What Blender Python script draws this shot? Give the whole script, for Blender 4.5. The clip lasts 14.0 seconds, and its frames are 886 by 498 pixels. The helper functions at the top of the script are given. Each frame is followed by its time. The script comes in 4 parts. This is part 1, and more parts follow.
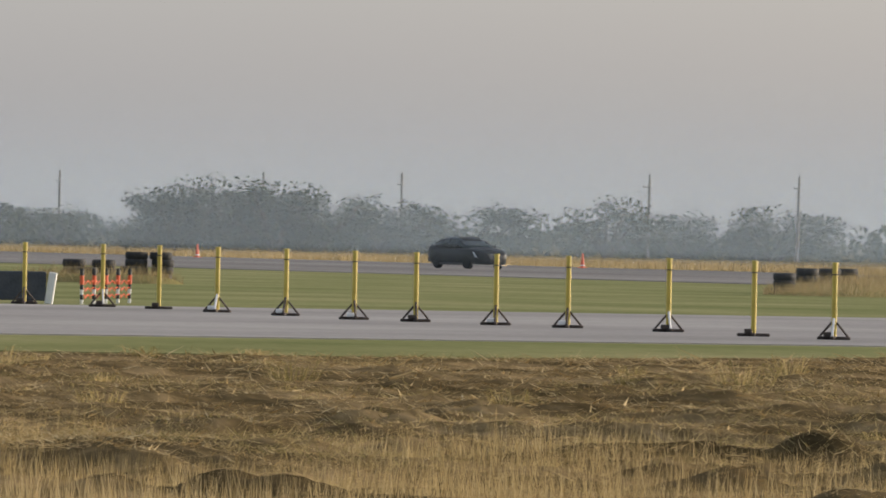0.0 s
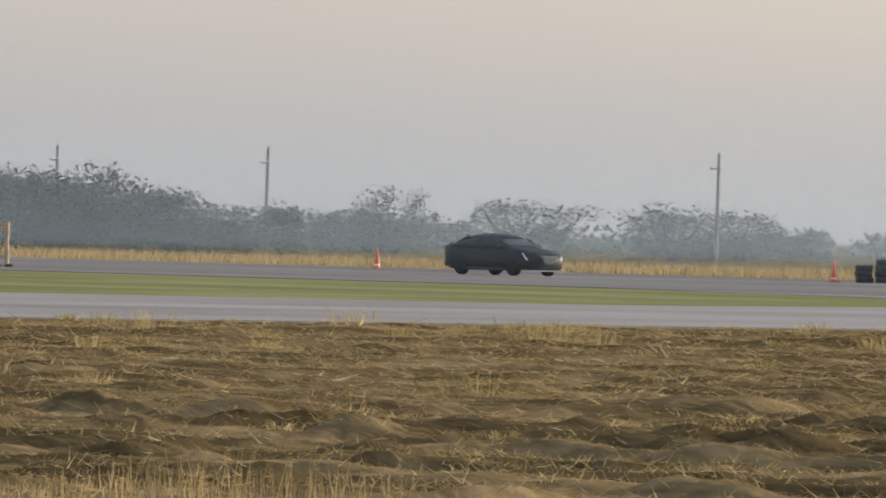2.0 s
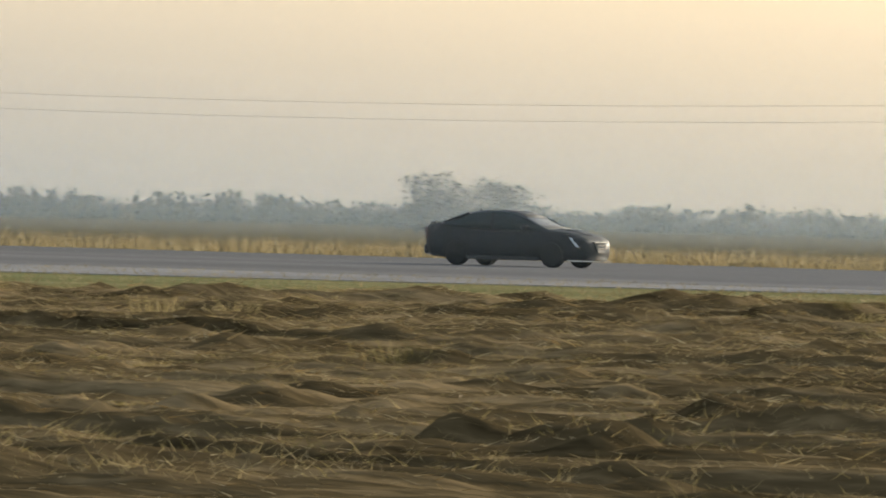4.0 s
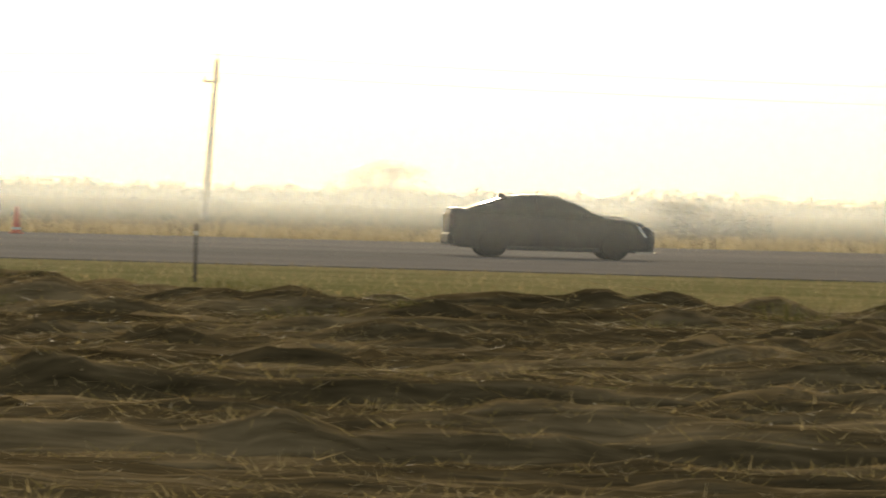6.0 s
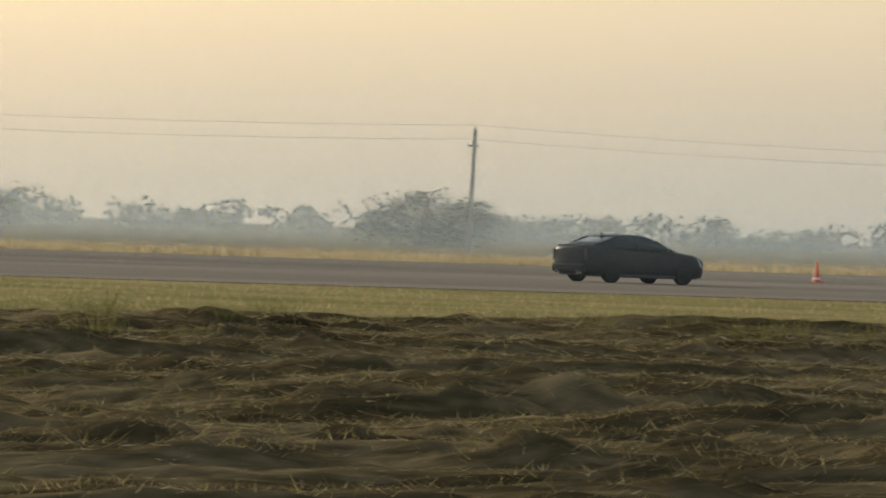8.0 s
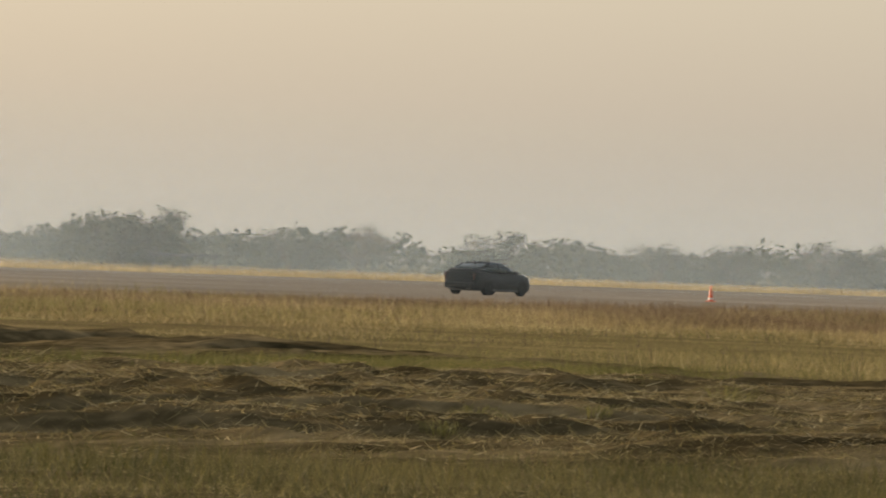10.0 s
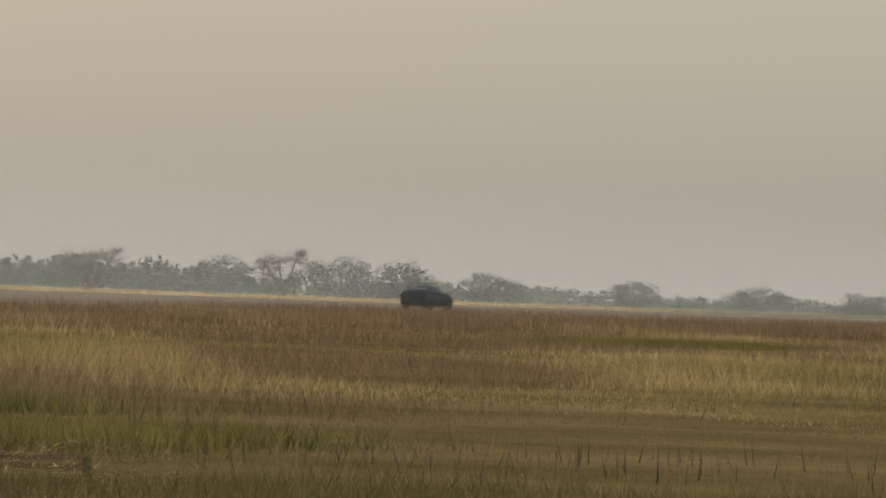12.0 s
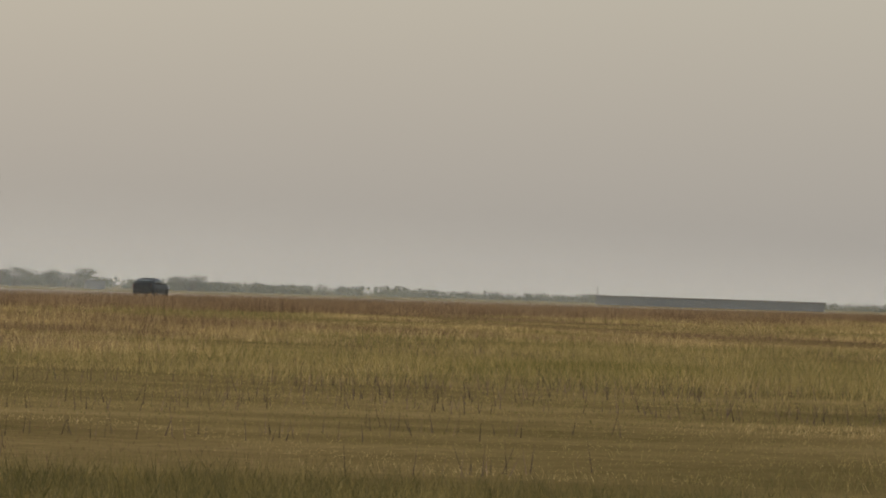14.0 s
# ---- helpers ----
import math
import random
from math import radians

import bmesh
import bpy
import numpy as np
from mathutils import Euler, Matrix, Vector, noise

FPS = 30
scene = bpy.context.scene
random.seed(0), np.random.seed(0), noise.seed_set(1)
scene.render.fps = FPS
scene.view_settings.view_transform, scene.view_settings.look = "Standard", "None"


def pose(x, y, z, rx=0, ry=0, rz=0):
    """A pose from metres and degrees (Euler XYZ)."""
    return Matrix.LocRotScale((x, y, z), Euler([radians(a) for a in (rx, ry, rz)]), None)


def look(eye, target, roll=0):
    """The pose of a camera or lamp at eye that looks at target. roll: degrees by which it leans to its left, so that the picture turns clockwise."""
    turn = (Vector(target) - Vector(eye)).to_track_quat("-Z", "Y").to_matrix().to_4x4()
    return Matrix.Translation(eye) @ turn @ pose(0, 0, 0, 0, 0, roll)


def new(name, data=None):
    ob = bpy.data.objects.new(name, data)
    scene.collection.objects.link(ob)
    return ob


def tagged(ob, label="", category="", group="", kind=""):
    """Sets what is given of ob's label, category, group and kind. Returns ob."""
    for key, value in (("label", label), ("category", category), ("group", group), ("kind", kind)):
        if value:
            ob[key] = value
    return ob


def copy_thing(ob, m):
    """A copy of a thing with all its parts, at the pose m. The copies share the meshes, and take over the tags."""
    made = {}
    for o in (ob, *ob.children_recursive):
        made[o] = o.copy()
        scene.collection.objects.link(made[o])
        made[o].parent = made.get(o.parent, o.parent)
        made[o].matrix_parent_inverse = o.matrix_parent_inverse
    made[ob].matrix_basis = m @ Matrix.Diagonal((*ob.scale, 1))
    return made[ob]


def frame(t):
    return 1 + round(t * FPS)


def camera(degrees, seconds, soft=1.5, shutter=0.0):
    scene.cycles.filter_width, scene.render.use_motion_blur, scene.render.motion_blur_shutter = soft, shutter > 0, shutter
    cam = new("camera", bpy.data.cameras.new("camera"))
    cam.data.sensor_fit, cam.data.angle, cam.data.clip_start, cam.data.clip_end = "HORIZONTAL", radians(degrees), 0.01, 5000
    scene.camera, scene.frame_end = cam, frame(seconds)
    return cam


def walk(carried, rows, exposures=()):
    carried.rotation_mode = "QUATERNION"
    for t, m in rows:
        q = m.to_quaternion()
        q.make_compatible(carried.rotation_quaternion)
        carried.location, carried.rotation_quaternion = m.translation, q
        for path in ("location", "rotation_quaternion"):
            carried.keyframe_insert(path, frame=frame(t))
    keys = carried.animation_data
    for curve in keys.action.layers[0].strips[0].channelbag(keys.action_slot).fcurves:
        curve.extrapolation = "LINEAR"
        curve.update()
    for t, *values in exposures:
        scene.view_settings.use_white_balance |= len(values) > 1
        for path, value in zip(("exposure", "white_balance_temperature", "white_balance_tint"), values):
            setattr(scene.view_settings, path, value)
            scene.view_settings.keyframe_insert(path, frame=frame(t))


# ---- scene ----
EYE = 1.5
cam = camera(5.847, 14.0, soft=1.75, shutter=0.05)
# seconds, bearing (degrees to the right of straight across the runway), pitch, lean
PAN = [
    (0.00, -60.374, -0.080, 1.20),
    (0.10, -60.040, -0.075, 1.21),
    (0.20, -59.572, -0.068, 1.21),
    (0.30, -59.062, -0.060, 1.22),
    (0.40, -58.659, -0.052, 1.22),
    (0.50, -58.262, -0.045, 1.23),
    (0.60, -57.810, -0.051, 1.24),
    (0.70, -57.352, -0.057, 1.24),
    (0.80, -56.958, -0.065, 1.25),
    (0.90, -56.580, -0.073, 1.25),
    (1.00, -56.215, -0.082, 1.26),
    (1.10, -55.760, -0.091, 1.27),
    (1.20, -55.167, -0.097, 1.27),
    (1.30, -54.415, -0.099, 1.28),
    (1.40, -53.648, -0.102, 1.28),
    (1.50, -52.918, -0.106, 1.29),
    (1.60, -52.216, -0.103, 1.30),
    (1.70, -51.464, -0.099, 1.30),
    (1.80, -50.809, -0.098, 1.31),
    (1.90, -50.389, -0.103, 1.31),
    (2.00, -49.868, -0.106, 1.32),
    (2.10, -49.310, -0.128, 1.33),
    (2.20, -48.406, -0.143, 1.33),
    (2.30, -47.282, -0.153, 1.34),
    (2.40, -46.283, -0.159, 1.34),
    (2.50, -45.345, -0.167, 1.35),
    (2.60, -44.466, -0.174, 1.36),
    (2.70, -43.571, -0.180, 1.37),
    (3.20, -38.563, -0.206, 1.42),
    (3.70, -32.872, -0.240, 1.47),
    (4.20, -26.225, -0.278, 1.52),
    (4.60, -20.189, -0.309, 1.56),
    (4.80, -16.929, -0.324, 1.58),
    (4.90, -14.640, -0.331, 1.59),
    (5.00, -12.327, -0.337, 1.60),
    (5.10, -9.796, -0.330, 1.60),
    (5.20, -7.677, -0.335, 1.61),
    (5.30, -5.845, -0.341, 1.61),
    (5.40, -4.161, -0.350, 1.62),
    (5.50, -2.623, -0.364, 1.62),
    (5.60, -0.845, -0.368, 1.63),
    (5.70, 0.929, -0.372, 1.64),
    (5.80, 2.942, -0.369, 1.64),
    (5.90, 4.939, -0.366, 1.65),
    (6.00, 6.665, -0.370, 1.65),
    (6.10, 8.325, -0.373, 1.67),
    (6.20, 10.025, -0.374, 1.70),
    (6.30, 12.023, -0.366, 1.72),
    (6.40, 14.195, -0.351, 1.74),
    (6.50, 16.228, -0.339, 1.77),
    (6.60, 17.955, -0.331, 1.79),
    (6.70, 19.510, -0.327, 1.81),
    (6.80, 21.082, -0.322, 1.84),
    (6.90, 22.786, -0.311, 1.86),
    (7.00, 24.503, -0.298, 1.88),
    (7.10, 26.077, -0.279, 1.91),
    (7.20, 27.426, -0.267, 1.93),
    (7.30, 28.675, -0.256, 1.95),
    (7.40, 30.097, -0.250, 1.98),
    (7.50, 31.611, -0.235, 2.00),
    (7.60, 33.294, -0.205, 2.01),
    (7.70, 35.048, -0.171, 2.02),
    (8.10, 40.268, -0.131, 2.06),
    (8.60, 45.819, -0.083, 2.11),
    (9.10, 50.527, -0.030, 2.16),
    (9.50, 53.776, 0.013, 2.20),
    (9.80, 55.940, 0.044, 2.23),
    (9.90, 56.960, 0.071, 2.24),
    (10.00, 57.986, 0.099, 2.25),
    (10.10, 58.782, 0.114, 2.24),
    (10.20, 59.267, 0.118, 2.24),
    (10.30, 59.623, 0.117, 2.23),
    (10.40, 60.019, 0.118, 2.23),
    (10.50, 60.608, 0.128, 2.22),
    (10.60, 61.359, 0.142, 2.21),
    (10.70, 62.093, 0.156, 2.21),
    (10.80, 62.761, 0.168, 2.20),
    (10.90, 63.324, 0.176, 2.20),
    (11.00, 63.809, 0.182, 2.19),
    (11.10, 64.337, 0.199, 2.18),
    (11.20, 64.837, 0.216, 2.18),
    (11.30, 65.250, 0.229, 2.17),
    (11.40, 65.666, 0.243, 2.17),
    (11.50, 66.077, 0.258, 2.16),
    (11.75, 67.008, 0.278, 2.15),
    (12.00, 67.766, 0.293, 2.13),
    (12.25, 68.572, 0.302, 2.12),
    (12.50, 69.502, 0.317, 2.10),
    (12.75, 70.459, 0.338, 2.07),
    (13.00, 71.402, 0.359, 2.03),
    (13.25, 72.323, 0.375, 2.00),
    (13.50, 73.154, 0.389, 1.97),
    (13.75, 74.105, 0.343, 1.93),
    (14.00, 75.057, 0.297, 1.90),
]
walk(cam, [(t, pose(0, 0, EYE, 90 + pitch, 0, -bearing) @ pose(0, 0, 0, 0, 0, lean)) for t, bearing, pitch, lean in PAN],
     exposures=[(0.0, 0.08, 6150, 14), (1.5, 0.14, 6100, 14), (2.6, 0.24, 6000, 13), (4.7, -0.18, 6050, 6), (5.3, 0.0, 6700, 6), (5.6, 0.0, 6800, 6), (6.0, -0.40, 6900, 7),
                (6.5, -0.48, 6950, 9), (7.0, -0.7, 6650, 11), (7.6, -0.33, 6350, 6), (10.0, 0.18, 7200, 11), (11.0, 0.14, 7200, 11), (12.5, -0.06, 7150, 12), (14.0, 0.05, 7100, 12)])

# ---- light ----
SUN_BEARING, SUN_HEIGHT = 4.0, 13.0
world = bpy.data.worlds.new("world")
scene.world = world
world.use_nodes = True
wn = world.node_tree.nodes
sky = wn.new("ShaderNodeTexSky")
sky.sky_type, sky.sun_disc = "NISHITA", False
sky.sun_elevation, sky.sun_rotation = radians(SUN_HEIGHT), radians(SUN_BEARING)
sky.air_density, sky.dust_density, sky.ozone_density = 1.0, 3.0, 1.0
# the sky above, seen through an even veil of high haze
veil = wn.new("ShaderNodeMix")
veil.data_type, veil.blend_type = "RGBA", "ADD"
veil.inputs[0].default_value = 1.0
veil.inputs[7].default_value = (2.72, 2.84, 2.98, 1)
world.node_tree.links.new(sky.outputs[0], veil.inputs[6])
world.node_tree.links.new(veil.outputs[2], wn["Background"].inputs[0])
wn["Background"].inputs[1].default_value = 0.10

sun_data = bpy.data.lights.new("sun", "SUN")
sun_data.energy, sun_data.angle, sun_data.color = 5.0, radians(0.6), (1.0, 0.86, 0.66)
sun = new("sun", sun_data)
sb, sh = radians(SUN_BEARING), radians(SUN_HEIGHT)
sun.matrix_world = look((0, 0, 50), (-math.sin(sb) * math.cos(sh), -math.cos(sb) * math.cos(sh), 50 - math.sin(sh)))


# ---- materials ----
def material(name, colours, rough=0.8, scale=1.0, bump=0.2, fine=12.0, metal=0.0, spread=(0.3, 0.7), stretch=(1, 1, 1), per=None, sheen=0.0, coat=0.0, trans=0.0, spec=0.5, drift=None):
    """Noise at two scales between the colours given, with bump. per: 'island' or 'object' adds a random tint to each piece."""
    m = bpy.data.materials.new(name)
    m.use_nodes = True
    nt = m.node_tree
    n, link = nt.nodes, nt.links.new
    b = n["Principled BSDF"]
    b.inputs["Roughness"].default_value, b.inputs["Metallic"].default_value = rough, metal
    b.inputs["Coat Weight"].default_value, b.inputs["Specular IOR Level"].default_value = coat, spec
    if sheen:
        b.inputs["Sheen Weight"].default_value = sheen
    tc = n.new("ShaderNodeTexCoord")
    mp = n.new("ShaderNodeMapping")
    mp.inputs["Scale"].default_value = stretch
    link(tc.outputs["Object"], mp.inputs[0])
    big, small = n.new("ShaderNodeTexNoise"), n.new("ShaderNodeTexNoise")
    for tex, s, d in ((big, scale, 5), (small, scale * fine, 4)):
        tex.inputs["Scale"].default_value, tex.inputs["Detail"].default_value = s, d
        link(mp.outputs[0], tex.inputs["Vector"])
    mix = n.new("ShaderNodeMath")
    mix.operation = "MULTIPLY_ADD"
    mix.inputs[1].default_value = 0.62
    link(big.outputs["Fac"], mix.inputs[0])
    half = n.new("ShaderNodeMath")
    half.operation = "MULTIPLY"
    half.inputs[1].default_value = 0.38
    link(small.outputs["Fac"], half.inputs[0])
    link(half.outputs[0], mix.inputs[2])
    fac = mix.outputs[0]
    if per:
        src = n.new("ShaderNodeNewGeometry" if per == "island" else "ShaderNodeObjectInfo")
        add = n.new("ShaderNodeMath")
        add.operation = "MULTIPLY_ADD"
        add.inputs[1].default_value = 0.35
        link(src.outputs["Random Per Island" if per == "island" else "Random"], add.inputs[0])
        sub = n.new("ShaderNodeMath")
        sub.operation = "SUBTRACT"
        sub.inputs[1].default_value = 0.175
        link(fac, sub.inputs[0])
        link(sub.outputs[0], add.inputs[2])
        fac = add.outputs[0]
    ramp = n.new("ShaderNodeValToRGB")
    e = ramp.color_ramp.elements
    while len(e) < len(colours):
        e.new(0.5)
    for i, c in enumerate(colours):
        e[i].position = spread[0] + (spread[1] - spread[0]) * i / max(1, len(colours) - 1)
        e[i].color = (*c, 1)
    link(fac, ramp.inputs[0])
    colour = ramp.outputs[0]
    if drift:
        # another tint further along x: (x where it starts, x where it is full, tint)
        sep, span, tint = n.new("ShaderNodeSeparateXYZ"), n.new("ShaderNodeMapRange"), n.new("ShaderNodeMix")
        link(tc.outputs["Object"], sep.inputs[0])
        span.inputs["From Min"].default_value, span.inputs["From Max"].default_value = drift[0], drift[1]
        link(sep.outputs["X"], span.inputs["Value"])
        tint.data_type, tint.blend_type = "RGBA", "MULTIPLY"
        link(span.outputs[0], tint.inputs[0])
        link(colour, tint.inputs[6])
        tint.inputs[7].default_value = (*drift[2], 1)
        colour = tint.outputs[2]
    link(colour, b.inputs["Base Color"])
    if bump:
        bp = n.new("ShaderNodeBump")
        bp.inputs["Strength"].default_value, bp.inputs["Distance"].default_value = bump, 0.05
        link(small.outputs["Fac"], bp.inputs["Height"])
        link(bp.outputs[0], b.inputs["Normal"])
    if trans:
        t = n.new("ShaderNodeBsdfTranslucent")
        link(colour, t.inputs[0])
        mx = n.new("ShaderNodeMixShader")
        mx.inputs[0].default_value = trans
        link(b.outputs[0], mx.inputs[1])
        link(t.outputs[0], mx.inputs[2])
        link(mx.outputs[0], n["Material Output"].inputs[0])
    return m


def mist(name, thick, top):
    """A flat sheet standing in for hazy air: light passes, a little is scattered; it thins out upwards."""
    m = bpy.data.materials.new(name)
    m.use_nodes = True
    n, link = m.node_tree.nodes, m.node_tree.links.new
    n.remove(n["Principled BSDF"])
    tc, sep = n.new("ShaderNodeTexCoord"), n.new("ShaderNodeSeparateXYZ")
    link(tc.outputs["Object"], sep.inputs[0])
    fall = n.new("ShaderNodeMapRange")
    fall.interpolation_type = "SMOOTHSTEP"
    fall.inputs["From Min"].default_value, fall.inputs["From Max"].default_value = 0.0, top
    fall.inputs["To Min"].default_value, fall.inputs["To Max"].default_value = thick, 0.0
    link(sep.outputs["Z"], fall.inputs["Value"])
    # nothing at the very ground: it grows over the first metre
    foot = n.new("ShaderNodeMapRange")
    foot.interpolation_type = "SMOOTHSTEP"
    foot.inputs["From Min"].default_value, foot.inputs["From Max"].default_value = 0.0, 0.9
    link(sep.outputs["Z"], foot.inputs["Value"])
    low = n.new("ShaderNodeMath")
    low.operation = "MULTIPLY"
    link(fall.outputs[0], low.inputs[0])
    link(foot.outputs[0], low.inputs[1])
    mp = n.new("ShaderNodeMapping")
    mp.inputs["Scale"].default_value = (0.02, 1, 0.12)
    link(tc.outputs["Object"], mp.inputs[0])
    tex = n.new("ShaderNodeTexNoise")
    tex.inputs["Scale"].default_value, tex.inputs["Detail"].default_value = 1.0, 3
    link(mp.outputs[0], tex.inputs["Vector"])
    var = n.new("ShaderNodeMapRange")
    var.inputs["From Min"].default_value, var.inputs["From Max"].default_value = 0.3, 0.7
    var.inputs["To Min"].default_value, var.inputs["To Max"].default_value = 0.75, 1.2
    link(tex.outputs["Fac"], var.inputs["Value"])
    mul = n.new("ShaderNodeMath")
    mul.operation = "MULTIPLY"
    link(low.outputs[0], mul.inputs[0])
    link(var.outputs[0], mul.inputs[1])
    # less haze towards the far end, where the sheets come out too bright
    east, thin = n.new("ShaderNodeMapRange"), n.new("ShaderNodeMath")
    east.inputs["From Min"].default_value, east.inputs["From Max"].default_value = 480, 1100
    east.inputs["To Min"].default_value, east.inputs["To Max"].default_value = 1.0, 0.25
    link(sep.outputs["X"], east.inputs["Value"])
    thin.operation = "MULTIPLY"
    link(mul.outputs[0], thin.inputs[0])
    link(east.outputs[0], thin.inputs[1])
    # haze scatter imitated: about a third goes forwards, the rest all round
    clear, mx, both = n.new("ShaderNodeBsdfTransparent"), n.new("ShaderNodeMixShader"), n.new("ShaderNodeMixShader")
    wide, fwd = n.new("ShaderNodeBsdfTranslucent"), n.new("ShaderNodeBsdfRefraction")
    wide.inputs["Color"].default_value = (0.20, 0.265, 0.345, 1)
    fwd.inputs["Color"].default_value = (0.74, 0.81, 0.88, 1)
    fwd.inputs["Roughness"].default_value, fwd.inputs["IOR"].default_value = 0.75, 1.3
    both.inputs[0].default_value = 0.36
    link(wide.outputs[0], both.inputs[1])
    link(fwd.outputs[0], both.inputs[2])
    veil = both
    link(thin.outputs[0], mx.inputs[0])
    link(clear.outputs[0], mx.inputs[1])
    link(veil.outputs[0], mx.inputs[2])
    link(mx.outputs[0], n["Material Output"].inputs[0])
    return m


M_GROUND = material("dry_meadow", [(0.07, 0.06, 0.024), (0.14, 0.11, 0.05), (0.22, 0.17, 0.085)], 0.95, 0.15, 0, 18, spec=0.0)
M_VERGE = material("mown_verge", [(0.13, 0.15, 0.06), (0.22, 0.225, 0.10), (0.33, 0.30, 0.16)], 0.95, 0.12, 0, 25, spec=0.0, drift=(-110, -50, (1.0, 0.86, 0.80)))
# tint of the hay materials: darker and less orange from x = -6 to 28
HAY_TINT = (-6, 28, (0.60, 0.64, 0.68))
M_HAY = material("hay_ground", [(0.04, 0.030, 0.014), (0.125, 0.09, 0.043), (0.33, 0.235, 0.118)], 0.95, 0.7, 0.5, 9, stretch=(0.35, 1, 1), spread=(0.32, 0.66), spec=0.0, drift=HAY_TINT)
M_STRAW = material("straw", [(0.30, 0.205, 0.085), (0.52, 0.375, 0.17), (0.68, 0.53, 0.28)], 0.7, 0.3, 0, 6, per="island", trans=0.15, spec=0.1, drift=HAY_TINT)
M_GREENGRASS = material("green_blade", [(0.085, 0.085, 0.032), (0.19, 0.165, 0.068), (0.35, 0.285, 0.135)], 0.7, 0.10, 0, 5, per="island", trans=0.4, spec=0.1)
M_DRYGRASS = material("dry_blade", [(0.24, 0.17, 0.07), (0.44, 0.33, 0.15), (0.60, 0.47, 0.25)], 0.7, 0.08, 0, 5, per="island", trans=0.4, spec=0.1)
M_TUFT = material("hay_tuft_blade", [(0.15, 0.13, 0.045), (0.38, 0.295, 0.12), (0.62, 0.49, 0.25)], 0.7, 0.25, 0, 6, per="island", trans=0.45, spec=0.1, drift=HAY_TINT)
M_HOLLOW = material("dark_green_blade", [(0.07, 0.072, 0.022), (0.13, 0.125, 0.04), (0.22, 0.19, 0.07)], 0.7, 0.3, 0, 5, per="island", trans=0.35, spec=0.1)
M_NEAR = material("near_blade", [(0.05, 0.052, 0.019), (0.10, 0.092, 0.036), (0.20, 0.165, 0.07)], 0.7, 0.3, 0, 5, per="island", trans=0.35, spec=0.1)
M_SEED = material("seed_head", [(0.06, 0.045, 0.035), (0.10, 0.075, 0.06), (0.16, 0.12, 0.10)], 0.8, 0.3, 0, 6, per="island", spec=0.1)
M_MEADOW = material("tan_blade", [(0.18, 0.135, 0.065), (0.32, 0.25, 0.125), (0.47, 0.385, 0.21)], 0.7, 0.08, 0, 5, per="island", trans=0.4, spec=0.1)
M_RUSSET = material("russet_blade", [(0.085, 0.058, 0.036), (0.155, 0.108, 0.066), (0.27, 0.20, 0.12)], 0.7, 0.08, 0, 5, per="island", trans=0.35, spec=0.1)
M_TARMAC = material("old_runway_surface", [(0.145, 0.137, 0.128), (0.22, 0.207, 0.193), (0.30, 0.283, 0.263)], 0.75, 0.06, 0, 60, stretch=(0.3, 1, 1), spec=0.0, drift=(-60, 60, (0.95, 0.86, 0.74)))
M_CONCRETE = material("taxiway_surface", [(0.22, 0.208, 0.196), (0.32, 0.303, 0.284), (0.42, 0.40, 0.372)], 0.85, 0.12, 0, 60, stretch=(1, 0.5, 1), spec=0.0)
M_LEAF = material("brush_leaf", [(0.025, 0.033, 0.015), (0.04, 0.05, 0.022), (0.065, 0.07, 0.034)], 0.8, 0.2, 0, 8, per="island", trans=0.15, spec=0.03)
M_TWIG = material("bare_twig", [(0.06, 0.05, 0.035), (0.11, 0.09, 0.065), (0.16, 0.13, 0.09)], 0.85, 0.4, 0, 8, per="island", spec=0.03)
M_BARK = material("bark", [(0.04, 0.033, 0.025), (0.09, 0.075, 0.055), (0.14, 0.115, 0.09)], 0.9, 1.5, 0.6, 8, stretch=(1, 1, 0.2), spec=0.03)
M_POLE = material("weathered_pole", [(0.10, 0.08, 0.06), (0.17, 0.14, 0.11), (0.25, 0.21, 0.17)], 0.9, 2, 0.5, 9, stretch=(1, 1, 0.08))
M_WIRE = material("wire", [(0.10, 0.10, 0.10), (0.16, 0.15, 0.14)], 0.5, 2, 0, 5, metal=0.7)
M_PAINT = material("black_car_paint", [(0.006, 0.008, 0.010), (0.009, 0.011, 0.013)], 0.5, 3, 0.0, 30, coat=0.05, spec=0.12)
M_GLASS = material("tinted_car_glass", [(0.012, 0.02, 0.02), (0.018, 0.028, 0.028)], 0.22, 2, 0.0, 10, coat=0.0, spec=0.22)
M_TRIM = material("black_plastic", [(0.010, 0.010, 0.010), (0.022, 0.022, 0.022)], 0.55, 6, 0.1, 10)
M_CHROME = material("chrome", [(0.75, 0.75, 0.74), (0.85, 0.85, 0.84)], 0.12, 4, 0.0, 10, metal=1.0)
M_LAMP = material("lamp_lens", [(0.65, 0.68, 0.70), (0.8, 0.82, 0.84)], 0.08, 8, 0.05, 6, coat=1.0)
M_TAIL = material("red_lens", [(0.05, 0.008, 0.008), (0.08, 0.01, 0.01)], 0.25, 8, 0.0, 6, coat=1.0)
M_CARTYRE = material("car_tyre_rubber", [(0.008, 0.008, 0.008), (0.014, 0.014, 0.014)], 0.8, 6, 0.2, 8, spec=0.15)
M_RIM = material("dark_alloy", [(0.025, 0.025, 0.027), (0.05, 0.05, 0.05)], 0.3, 6, 0.0, 8, metal=0.9)
M_TYRE = material("tyre_rubber", [(0.012, 0.012, 0.012), (0.03, 0.029, 0.028), (0.06, 0.055, 0.05)], 0.85, 4, 0.4, 8)
